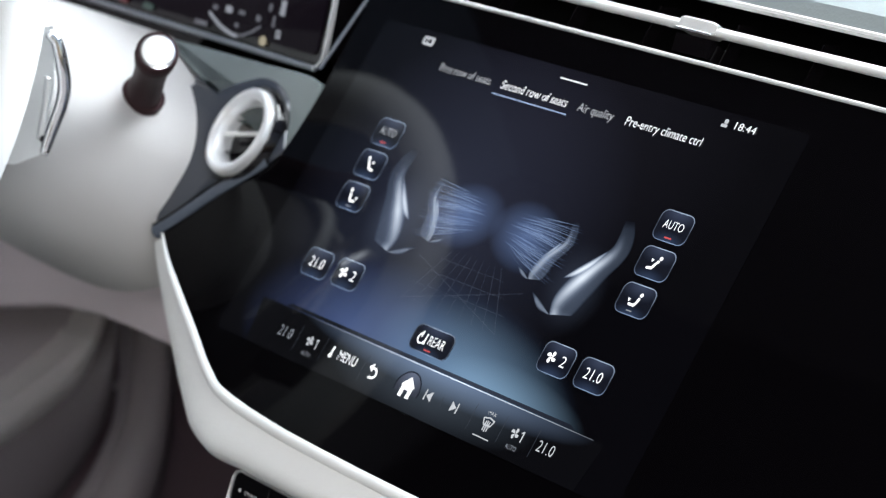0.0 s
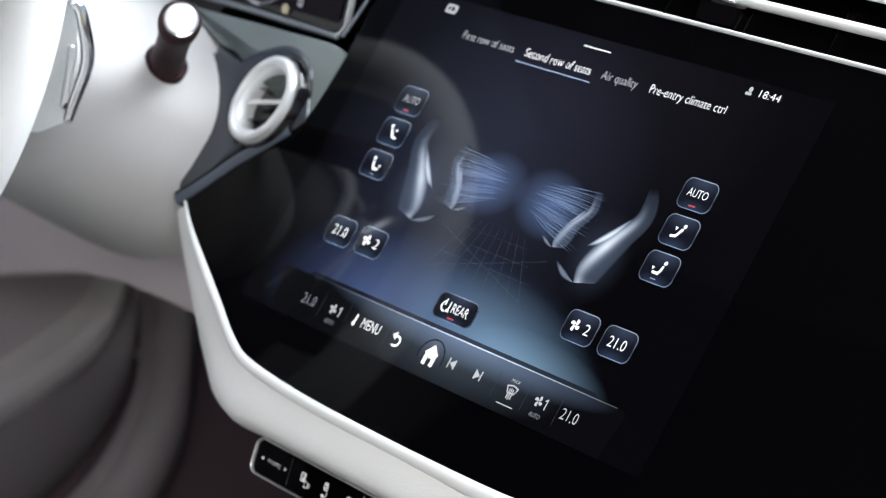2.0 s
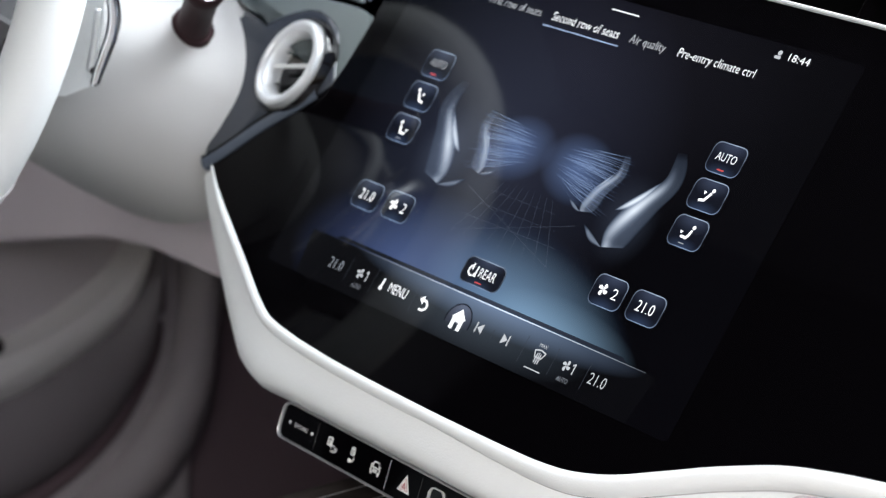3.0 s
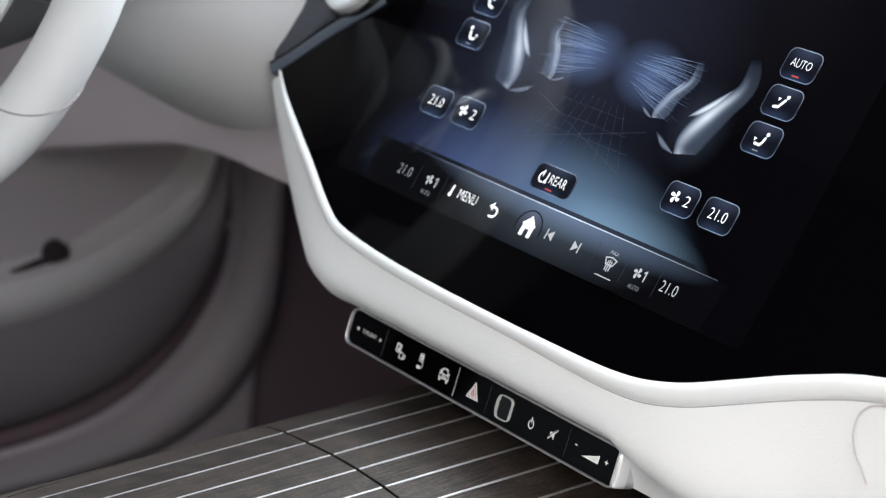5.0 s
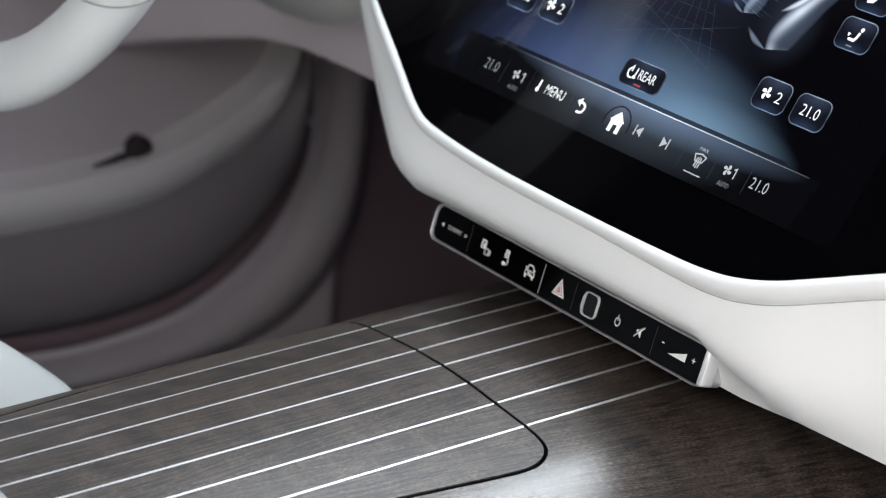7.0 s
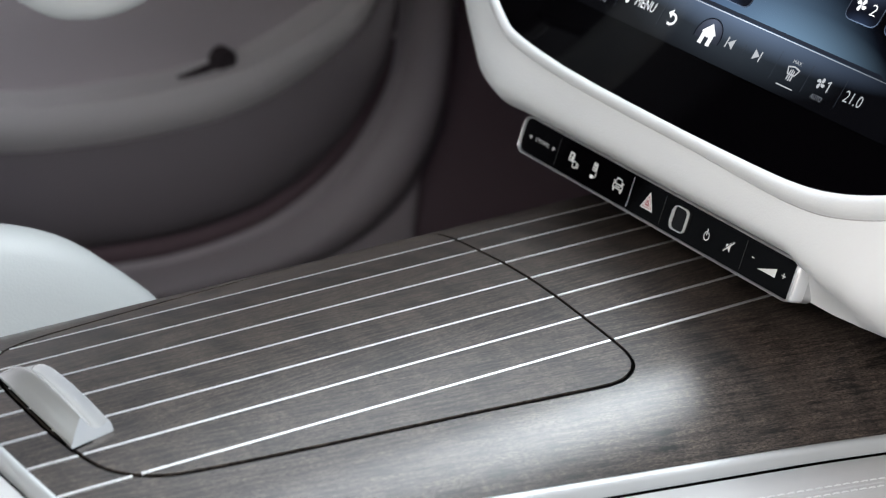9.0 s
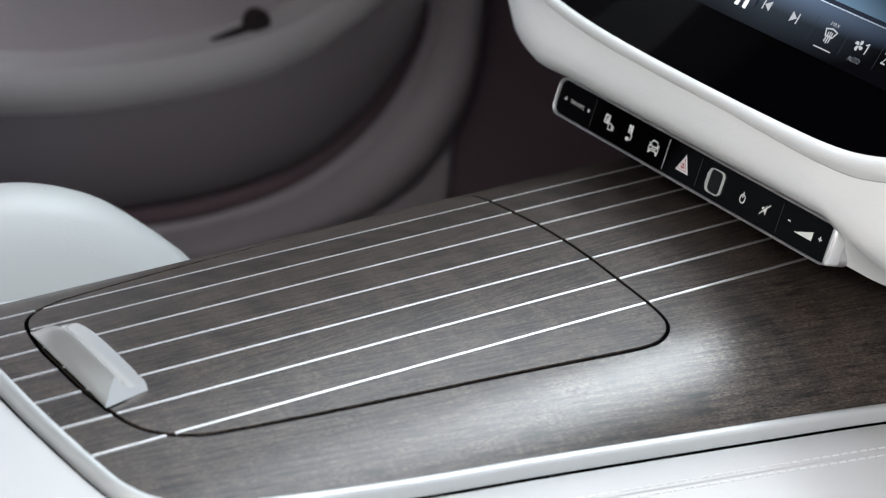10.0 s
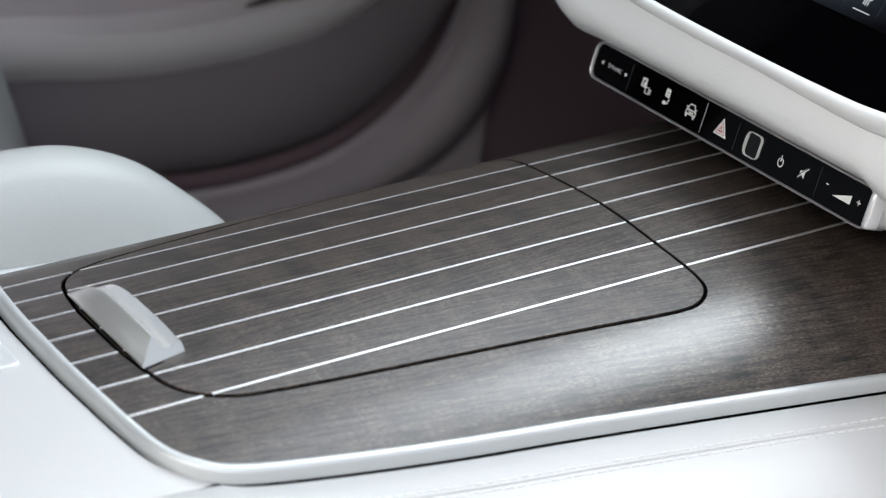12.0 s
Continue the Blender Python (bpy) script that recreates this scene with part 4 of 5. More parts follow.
def driver_door():
    d = thing("driver_door", (-0.70, 0.0, 0.10), "grey driver's door with an armrest ledge and a deep lower pocket", "car door")
    X0 = -0.68
    # outer panel that closes the side, below the window
    part("panel", block(-0.78, -0.705, -0.55, 0.30, 0.08, 0.88, 0.012), LIT_LINING, d, "grey door lining, paler for light from above")
    # bowl above the ledge: the recess, seen from inside
    curve = spline([(-0.56, 0.395), (-0.30, 0.400), (-0.15, 0.395), (-0.06, 0.387), (0.03, 0.388), (0.106, 0.399), (0.166, 0.424), (0.205, 0.452), (0.222, 0.49), (0.226, 0.54)], 5)
    rows = []
    for y, z in curve:
        rows.append([(X0 - 0.045, y - 0.01, z + 0.05), (X0 - 0.036, y - 0.004, z + 0.016), (X0 - 0.018, y, z + 0.004), (X0 - 0.004, y, z + 0.002), (X0 + 0.003, y + 0.001, z - 0.008), (X0 + 0.003, y + 0.002, z - 0.022), (X0 - 0.006, y + 0.004, z - 0.034)])
    part("armrest_ledge", loft(rows), GREY_LEDGE, d, "pale grey padded ledge")
    low = spline([(-0.56, 0.262), (-0.30, 0.262), (-0.15, 0.260), (-0.01, 0.258), (0.063, 0.259), (0.138, 0.275), (0.199, 0.315), (0.233, 0.368), (0.240, 0.416), (0.234, 0.47)], 5)
    rows = []
    for (y0, z0), (y1, z1) in zip(curve, low):
        row = []
        for k in range(9):
            t = k / 8
            row.append((X0 - 0.006 + 0.012 * math.sin(math.pi * t) - 0.03 * max(0, t - 0.85) / 0.15, y0 + 0.004 + (y1 - y0 - 0.004) * t, z0 - 0.034 + (z1 - z0 + 0.034) * t))
        rows.append(row)
    # the pocket's shade is in its colour
    part("pocket", loft(rows), SHADED_POCKET, d, "lower pocket with a rounded front, grey darkened for shade")
    # dark tube put in for the shade between door and sill
    part("door_gap_strip", tube([(-0.711, y + 0.008, z - 0.005) for y, z in low], 0.012, 12), DOOR_GAP_SHADE, d, "dark brown strip for the shade in the door gap")
    hole = Matrix.Translation((-0.700, 0.094, 0.404)) @ Matrix.Rotation(radians(90), 4, "Y")
    part("pull_recess", disc_rows([(0.010, -0.004), (0.010, 0.006), (0.008, 0.009), (0.004, 0.009)], hole, 24), RECESS, d, "dark round recess")
    part("pull_slot", tube([(-0.697, 0.055, 0.391), (-0.697, 0.085, 0.400)], 0.0040, 10), RECESS, d, "dark pull slot")
    # out of view, added to filter the light from the left
    part("window", block(-0.735, -0.729, -0.55, 0.30, 0.89, 1.26, 0.001), TINTED, d, "unseen side window whose tint tones the sky's light").visible_shadow = False
    part("sill_trim", block(-0.76, -0.72, -0.5, 0.28, 0.86, 0.90, 0.012), GREY_LEDGE, d)


driver_door()


def footwell():
    # side of the footwell ahead of the door, with its rounded edge
    f = thing("kick_panel", (-0.70, 0.2, 0.1), "grey curved side lining of the footwell", "footwell panel", kind="structure")
    inner = spline([(-0.45, 0.240), (-0.15, 0.236), (-0.01, 0.235), (0.074, 0.237), (0.156, 0.252), (0.224, 0.295), (0.262, 0.356), (0.270, 0.412), (0.266, 0.50), (0.264, 0.62)], 5)
    outer = spline([(-0.45, 0.20), (-0.15, 0.195), (-0.01, 0.196), (0.10, 0.198), (0.215, 0.210), (0.280, 0.243), (0.314, 0.300), (0.322, 0.370), (0.322, 0.48), (0.315, 0.62)], 5)
    rows = []
    for (a, b), (c, e) in zip(inner, outer):
        row = [(-0.72, a, b)]
        for k in range(15):
            q = k / 14
            x = -0.703 - 0.014 * q + 0.026 * math.sin(math.pi * q ** 0.85)
            row.append((x, a + (c - a) * q, b + (e - b) * q))
        rows.append(row + [(-0.735, c + 0.012, e - 0.012), (-0.74, c + 0.05, e - 0.05)])
    part("seal_panel", loft(rows), SEAL, f, "grey rounded sill lining")
    part("back", block(-0.77, -0.722, -0.5, 0.56, 0.06, 0.86, 0.005), BROWN, f, "dark brown lining")
    solo("footwell_roof", loft([[(x, 0.06, 0.66), (x, 0.10, 0.62), (x, 0.20, 0.585), (x, 0.40, 0.56), (x, 0.57, 0.55)] for x in (-0.74, -0.55, -0.35, -0.24)]), GREIGE, "grey lining over the footwell", "footwell roof", "structure")
    knee = []
    for x in np.linspace(-0.703, -0.235, 27):
        low_z = float(np.interp(x, (-0.70, -0.63, -0.534, -0.468, -0.42, -0.36, -0.235), (0.485, 0.510, 0.539, 0.558, 0.566, 0.568, 0.570)))
        knee.append([(x, -0.005, 0.71), (x, 0.020, 0.66), (x, 0.035, low_z + 0.035), (x, 0.041, low_z + 0.012), (x, 0.045, low_z + 0.003), (x, 0.052, low_z), (x, 0.085, low_z - 0.001), (x, 0.30, low_z)])
    solo("knee_panel", loft(knee), KNEE, "brown grey lower dashboard panel under the steering column", "knee panel", "structure")
    solo("tunnel", loft([[(-0.145, y, 0.06), (-0.150, y, 0.30), (-0.146, y, 0.44), (-0.10, y, 0.50), (0.10, y, 0.50), (0.146, y, 0.44), (0.150, y, 0.30), (0.145, y, 0.06)] for y in (-0.40, 0.0, 0.3, 0.57)]), BROWN, "dark brown lining of the centre tunnel", "tunnel", "structure")
    # unseen block added to keep light out under the dashboard
    solo("dark_block", block(-0.150, 0.150, 0.045, 0.13, 0.46, 0.66, 0.01), BLACK, "unseen black block that darkens the space under the dashboard", "dash foot", "structure")
    solo("under_dash", loft([[(x, 0.03, 0.556), (x, 0.12, 0.62), (x, 0.3, 0.64)] for x in (-0.25, 0.0, 0.5)]), BLACK, "black underside of the dashboard", "dash underside", "structure")


footwell()


def driver_seat():
    s = thing("driver_seat", (-0.40, -0.50, 0.1), "pale leather driver's seat with a raised bolster", "car seat")
    bow = spline([(0.160, 0.25), (0.175, 0.36), (0.200, 0.430), (0.222, 0.461), (0.247, 0.481), (0.272, 0.500), (0.310, 0.514), (0.345, 0.516), (0.45, 0.510), (0.70, 0.49)], 8)
    bow_y = list(np.linspace(0.160, 0.70, 200))
    bow_z = np.interp(bow_y, [b[0] for b in bow], [b[1] for b in bow])
    for k in range(6):
        bow_z[2:-2] = (bow_z[:-4] + bow_z[1:-3] + bow_z[2:-2] + bow_z[3:-1] + bow_z[4:]) / 5
    rows = []
    for k in range(70):
        t = k / 69
        y = -0.162 - 0.53 * t ** 1.5
        row = []
        for j in range(65):
            q = j / 64
            x = -0.165 - 0.47 * q
            crest = float(np.interp(-y, bow_y, bow_z))
            bol = max(math.exp(-((q - 0.10) / 0.11) ** 2), math.exp(-((q - 0.90) / 0.11) ** 2))
            edge = min(1.0, math.sqrt(max(0, 1 - max(0, 1 - min(q, 1 - q) * 14) ** 2)))
            z = 0.20 + (crest - 0.20 - 0.075 * (1 - bol)) * (0.3 + 0.7 * edge)
            row.append((x, y, z))
        rows.append(row)
    part("cushion", loft(rows), SEAT_LEATHER, s, "pale leather cushion")
    part("seat_base", block(-0.62, -0.18, -0.66, -0.20, 0.06, 0.30, 0.02), GREIGE, s)
    back = []
    for k in range(16):
        t = k / 15
        c = Vector((-0.40, -0.66 - 0.20 * t, 0.40 + 0.62 * t))
        w, h = 0.235 * (1 - 0.35 * t ** 3), 0.07 * (1 - 0.4 * t)
        back.append([c + Vector((w * math.copysign(abs(math.cos(a)) ** 0.6, math.cos(a)), h * math.copysign(abs(math.sin(a)) ** 0.6, math.sin(a)), 0)) for a in [2 * math.pi * j / 28 for j in range(28)]])
    part("backrest", loft(back, close_cols=True, caps=True), SEAT_LEATHER, s, "pale leather backrest")
    head = []
    for k in range(9):
        t = k / 8
        c = Vector((-0.40, -0.87 - 0.03 * t, 1.03 + 0.17 * t))
        e = math.sin(math.pi * (0.12 + 0.76 * t)) ** 0.5
        head.append([c + Vector((0.125 * e * math.cos(a), 0.05 * e * math.sin(a), 0)) for a in [2 * math.pi * j / 24 for j in range(24)]])
    part("headrest", loft(head, close_cols=True, caps=True), SEAT_LEATHER, s, "pale leather headrest")


driver_seat()


# ---- the picture on the display ----
TEXT_WHITE = glowing("ui_white", (0.93, 0.96, 1.0), 0.95)
TEXT_GREY = glowing("ui_grey", (0.80, 0.84, 0.90), 0.46)
TEXT_DIM = glowing("ui_dim", (0.62, 0.68, 0.78), 0.30)
UI_BLUE = glowing("ui_blue", (0.50, 0.66, 1.0), 0.70)
UI_RED = glowing("ui_red", (1.0, 0.14, 0.14), 0.40)
BUTTON_FACE = display_material("ui_button_face", [((0, 9), (15, 10), 0, (0.030, 0.040, 0.070), 1.3), ((0, -9), (13, 7), 0, (0.020, 0.034, 0.070), 1.4)], (0.004, 0.005, 0.009))
BUTTON_RIM = display_material("ui_button_rim", [((2, 10), (18, 13), 0, (0.26, 0.33, 0.44), 1.2), ((2, -9), (16, 8), 0, (0.13, 0.19, 0.30), 1.0)], (0.030, 0.038, 0.055))
GRID_LIT = glowing("ui_grid_lit", (0.45, 0.56, 0.80), 0.13)
GRID = glowing("ui_grid", (0.35, 0.42, 0.55), 0.075)


def mm(points):
    return [(x / 1000, y / 1000) for x, y in points]


def plate(points, w=0.0006):
    """A flat lit shape: outline in mm, anticlockwise or not, w above the glass."""
    bm = bmesh.new()
    low = [bm.verts.new((x / 1000, y / 1000, w)) for x, y in points]
    bm.faces.new(low)
    bm.normal_update()
    if bm.faces[:][0].normal.z < 0:
        bmesh.ops.reverse_faces(bm, faces=bm.faces[:])
    return bm


def flat(name, bm, material, parent, label=""):
    """A flat lit mark under a part of the display, in the display's own axes."""
    me = bpy.data.meshes.new(name)
    bm.to_mesh(me)
    bm.free()
    me.materials.append(material)
    ob = new(name, me)
    ob.parent = parent
    WHERE[ob] = WHERE[parent]
    return tagged(ob, label)


def words(body, u, v, cap, width, w=0.0008):
    """Writing with its lower left corner at u, v, capitals cap high and width wide, in mm."""
    bm = lettering(body, cap / 0.69 / 1000, 1.0)
    xs = [q.co.x for q in bm.verts]
    x0, x1 = min(xs), max(xs)
    bm.transform(Matrix.Translation((u / 1000, v / 1000, w)) @ Matrix.Diagonal((width / 1000 / (x1 - x0), 1, 1, 1)) @ Matrix.Translation((-x0, 0, 0)))
    return bm


def bar_between(a, b, r, n=5):
    """The outline of a round-ended stroke."""
    a, b = Vector(a), Vector(b)
    d = (b - a).normalized()
    t0 = math.atan2(d.y, d.x)
    out = [(b.x + r * math.cos(t0 - math.pi / 2 + math.pi * k / n), b.y + r * math.sin(t0 - math.pi / 2 + math.pi * k / n)) for k in range(n + 1)]
    return out + [(a.x + r * math.cos(t0 + math.pi / 2 + math.pi * k / n), a.y + r * math.sin(t0 + math.pi / 2 + math.pi * k / n)) for k in range(n + 1)]


def dot(x, y, r, n=14):
    return [(x + r * math.cos(2 * math.pi * k / n), y + r * math.sin(2 * math.pi * k / n)) for k in range(n)]


def fan(x, y, r, w=0.0008):
    """Four curved blades, narrow at the hub and broad outside."""
    blades = []
    for i, a in enumerate((50, 140, 230, 320)):
        shape = []
        for k in range(14):
            q = 2 * math.pi * k / 14
            d, side = 0.54 * r + 0.46 * r * math.cos(q), (0.30 + 0.13 * math.cos(q)) * r * math.sin(q)
            b = radians(a) + 0.38 * d / r
            shape.append((x + d * math.cos(b) - side * math.sin(b), y + d * math.sin(b) + side * math.cos(b)))
        blades.append(plate(shape, w + 0.00001 * i))
    return merged(*blades)


def strokes(lines, r, w=0.0008):
    return merged(*[plate(bar_between(a, b, r), w + 0.00001 * i) for i, (a, b) in enumerate(lines)])


def chain(points):
    return list(zip(points, points[1:]))


def ui_button(u, v, w, h, label):
    b = flat("touch_button", slab(mm(rounded(w, h, 4.2)), 0.0002, 0.0004), BUTTON_FACE, FACE, label)
    b.location = (u / 1000, v / 1000, 0)
    WHERE[b] = WHERE[FACE] @ Matrix.Translation(b.location)
    flat("button_rim", ring_plate(mm(rounded(w, h, 4.2)), mm(rounded(w - 0.9, h - 0.9, 3.8)), 0.0003, 0.00055), BUTTON_RIM, b)
    return b


PICTURE = display_material("display_picture", [
    ((8, -76), (116, 58), -6, (0.032, 0.057, 0.112), 1.2),
    ((38, -70), (84, 42), -13, (0.086, 0.145, 0.205), 1.25),
    ((66, -66), (54, 18), -4, (0.046, 0.076, 0.104), 1.0),
    ((-62, -64), (84, 44), 4, (0.022, 0.034, 0.088), 1.2),
    ((-35, 10), (120, 110), 0, (0.010, 0.012, 0.022), 1.0),
    # broad faint patch: a grey veil of reflected light put into the emission
    ((-10, 70), (150, 90), 0, (0.0045, 0.0045, 0.0070), 1.0),
    ((-23, 13), (27, 19), 10, (0.042, 0.068, 0.140), 1.0),
    ((23, 13), (27, 19), -10, (0.042, 0.068, 0.140), 1.0),
    ((-68, 0), (24, 30), -14, (0.022, 0.028, 0.042), 1.4),
    ((68, -2), (22, 26), 14, (0.016, 0.021, 0.033), 1.4),
], (0.0006, 0.0006, 0.0010))
FACE = flat("display_picture", plate(rounded(310, 194, 3, 0, 6), 0.0002), PICTURE, DISPLAY, "lit display showing the rear climate menu")

BAR = flat("menu_bar", plate([(-132, -66), (-128, -91.05), (128, -91.05), (132, -66)], 0.00035), display_material("ui_bar", [
    ((14, -64), (112, 15), -1, (0.102, 0.145, 0.228), 1.15), ((14, -76), (80, 20), 0, (0.024, 0.032, 0.042), 1.0)], (0.0013, 0.0014, 0.0019)), FACE, "dark menu bar with a bright upper edge")
flat("bar_edge", plate(rounded(250, 0.42, 0.15, 0, -65.9), 0.0006), display_material("ui_bar_edge", [((22, -66), (118, 30), 0, (0.72, 0.80, 0.94), 1.4)]), BAR)
flat("bar_shade", plate([(-112, -65.4), (112, -65.4), (108, -63.4), (-108, -63.4)], 0.0004), display_material("ui_bar_shade", [((30, -65), (95, 30), 0, (0.020, 0.026, 0.040), 1.0)]), BAR, "dark line over the menu bar")

# tabs and status line
for body, u, width, mat_, cap in (("First row of seats", -95.2, 40.8, TEXT_GREY, 4.5), ("Second row of seats", -45.6, 49.6, TEXT_WHITE, 4.9), ("Air quality", 12.2, 25.2, TEXT_GREY, 4.7), ("Pre-entry climate ctrl", 46.5, 51.0, TEXT_WHITE, 4.8)):
    flat("tab_writing", words(body, u, 82.6, cap, width), mat_, FACE)
flat("tab_underline", plate(rounded(56.5, 0.46, 0.2, -21.6, 79.0), 0.0006), UI_BLUE, FACE, "pale blue underline")
flat("grab_bar", plate(rounded(19.8, 0.6, 0.25, 0.2, 97.0), 0.0006), TEXT_WHITE, FACE)
flat("clock_writing", words("18:44", 111.6, 95.4, 3.9, 13.0), TEXT_WHITE, FACE)
flat("status_icon", merged(plate(rounded(4, 1.6, 0.6, 104.8, 95.9), 0.0006), plate(rounded(2.4, 2.6, 1.0, 105.2, 98.2), 0.0006)), TEXT_GREY, FACE)
flat("status_badge", plate(rounded(9, 5.2, 1.4, -114.2, 96.8), 0.0006), TEXT_GREY, FACE, "pale grey badge")
flat("badge_mark", merged(plate(rounded(1.6, 2.6, 0.3, -116, 96.8), 0.0008), plate(rounded(2.6, 2.6, 0.3, -112.8, 96.8), 0.0008)), BUTTON_FACE, FACE)


def seated(s, legs):
    """A seated figure sign with a curved air arrow: straight or bent legs."""
    body = [(-3.4, -3.0), (-0.6, -2.5), (0.6, -0.4), (1.7, 1.3)] if legs else [(-2.6, -2.6), (0.4, -2.7), (1.3, -1.2), (1.9, 1.0)]
    air = (-2.0, 1.2) if legs else (-3.6, -0.6)
    out = [plate(bar_between((a[0] * s, a[1]), (b[0] * s, b[1]), 0.72), 0.0008 + 0.00001 * i) for i, (a, b) in enumerate(chain(body))]
    out.append(plate(dot(2.5 * s, 3.1, 1.05), 0.00085))
    out.append(plate([((air[0] + p) * s, air[1] + q) for p, q in ((-1.0, 0.9), (1.0, 0.5), (-0.1, -1.1))], 0.00086))
    return merged(*out)


# buttons
for s in (-1, 1):
    b = ui_button(s * 106.8, 41.2, 21.4, 16.0, "dark button lettered AUTO")
    flat("button_writing", words("AUTO", -6.4, -1.5, 4.3, 12.8), TEXT_WHITE if s > 0 else TEXT_GREY, b)
    flat("button_lamp", plate(rounded(4.4, 0.8, 0.35, 0, -5.9), 0.0008), UI_RED, b, "small red lamp")
    b = ui_button(s * 107.2, 21.8, 21.4, 16.0, "dark button with an airflow symbol")
    flat("button_icon", seated(s, True), TEXT_WHITE, b)
    b = ui_button(s * 107.2, 2.2, 21.4, 16.0, "dark button with an airflow symbol")
    flat("button_icon", seated(s, False), TEXT_WHITE, b)
    flat("button_lamp", plate(rounded(3.6, 0.6, 0.25, -s * 0.6, -5.8), 0.0008), TEXT_DIM, b)
    b = ui_button(s * 106.2, -38.4, 21.4, 16.0, "dark button lettered 21.0")
    flat("button_writing", words("21.0", -5.7, -2.6, 5.6, 11.4), TEXT_WHITE, b)
    b = ui_button(s * 80.4, -37.9, 21.4, 16.0, "dark button with a fan symbol and 2")
    flat("button_writing", words("2", 3.0, -2.7, 5.6, 3.6), TEXT_WHITE, b)
    flat("button_icon", fan(-3.4, 0.3, 3.3), TEXT_WHITE, b)
b = ui_button(-0.2, -53.2, 29.6, 14.2, "dark button lettered REAR")
flat("button_writing", words("REAR", -2.2, -2.3, 5.1, 12.0), TEXT_WHITE, b)
hook = [(-7.6 + 2.5 * math.cos(radians(q)), -0.2 + 2.7 * math.sin(radians(q))) for q in range(110, 320, 30)]
flat("button_icon", merged(strokes(chain(hook), 0.45), strokes([((-7.8, 0.6), (-7.8, 3.4)), ((-4.6, -2.2), (-4.3, 2.6)), ((-5.6, -2.4), (-4.0, -2.4))], 0.40, 0.0009), plate(dot(-4.9, -2.0, 1.0), 0.00095)), TEXT_WHITE, b)
flat("button_lamp", plate(rounded(5.0, 0.7, 0.3, 0, -5.2), 0.0008), UI_RED, b, "small red lamp")

# menu bar
for s in (-1, 1):
    flat("bar_writing", words("21.0", s * 101.3 - 5.6, -81.2, 5.7, 11.2), TEXT_DIM if s < 0 else TEXT_GREY, BAR)
    one = 84.8 if s > 0 else -74.9
    flat("bar_writing", strokes([((one - 1.3, -76.4), (one, -75.5)), ((one, -75.5), (one, -80.5))], 0.36), TEXT_GREY, BAR, "figure 1")
    flat("bar_icon", fan(s * 80.2 - 0.7, -77.8, 2.9), TEXT_GREY, BAR)
    flat("bar_writing", words("AUTO", s * 80.2 - 2.8, -85.9, 2.4, 7.4), TEXT_DIM, BAR)
flat("bar_writing", words("MENU", -56.0, -80.7, 5.3, 14.6), TEXT_WHITE, BAR)
flat("bar_icon", merged(strokes([((-61.9, -79.8), (-61.5, -75.4))], 0.62), plate(dot(-62.0, -80.2, 1.25), 0.00084)), TEXT_WHITE, BAR)
arrow = [(-27.3 + 2.9 * math.cos(radians(a)), -79.6 + 2.6 * math.sin(radians(a))) for a in range(90, -108, -18)]
flat("bar_icon", merged(strokes(chain(arrow) + [((-27.3, -77.0), (-28.6, -77.0)), ((-27.3, -82.2), (-28.6, -82.2))], 0.62), plate([(-31.0, -77.0), (-28.0, -74.6), (-28.0, -79.4)], 0.0011)), TEXT_WHITE, BAR)
HOME = flat("home_button", plate([(9.0 * math.cos(radians(a)), -79.6 + 9.0 * math.sin(radians(a))) for a in range(-15, 196, 6)], 0.0005), display_material("ui_home", [((0, -70), (13, 12), 0, (0.06, 0.074, 0.110), 1.0)], (0.024, 0.028, 0.040)), BAR, "round home button")
flat("home_rim", merged(*[plate([(r * math.cos(radians(a)), -79.6 + r * math.sin(radians(a))) for r, a in ((8.7, a0), (9.4, a0), (9.4, a0 + 6), (8.7, a0 + 6))], 0.0007) for a0 in range(-15, 190, 6)]), BUTTON_FACE, HOME)
flat("home_icon", plate([(-5.0, -78.2), (0.0, -73.2), (5.0, -78.2), (4.1, -78.6), (4.1, -84.4), (1.5, -84.4), (1.5, -80.4), (-1.5, -80.4), (-1.5, -84.4), (-4.1, -84.4), (-4.1, -78.6)], 0.0008), TEXT_WHITE, HOME)
for s, u in ((-1, 16.4), (1, 35.2)):
    flat("bar_icon", merged(plate([(u - s * 2.1, -75.7), (u - s * 2.1, -81.1), (u + s * 1.9, -78.4)], 0.0008), plate(rounded(0.8, 5.4, 0.2, u + s * 2.6, -78.4), 0.0008)), TEXT_GREY, BAR)
# windscreen sign: a fan-shaped frame with three rising air strokes
screen_sign = [(56.8, -76.8), (60.5, -75.9), (64.2, -76.8), (62.8, -79.9), (58.2, -79.9), (56.8, -76.8)]
flat("bar_icon", strokes(chain(screen_sign) + [((59.1, -82.6), (59.3, -78.0)), ((60.5, -83.0), (60.5, -77.6)), ((61.9, -82.6), (61.7, -78.0))], 0.36), TEXT_GREY, BAR, "windscreen sign")
flat("bar_writing", words("MAX", 57.8, -74.6, 1.9, 5.6), TEXT_GREY, BAR)
flat("bar_underline", plate(rounded(11.4, 0.55, 0.25, 60.5, -86.3), 0.0008), TEXT_GREY, BAR)
for u in (-90.8, -69.0, -35.6, 25.9, 48.8, 70.4, 93.0):
    flat("bar_divider", plate([(u - 0.12, -71.5), (u + 0.12, -71.5), (u + 0.12, -85.5), (u - 0.12, -85.5)] if u != 25.9 else [(25.75, -76), (26.05, -76), (26.05, -81), (25.75, -81)], 0.0006), GRID, BAR)


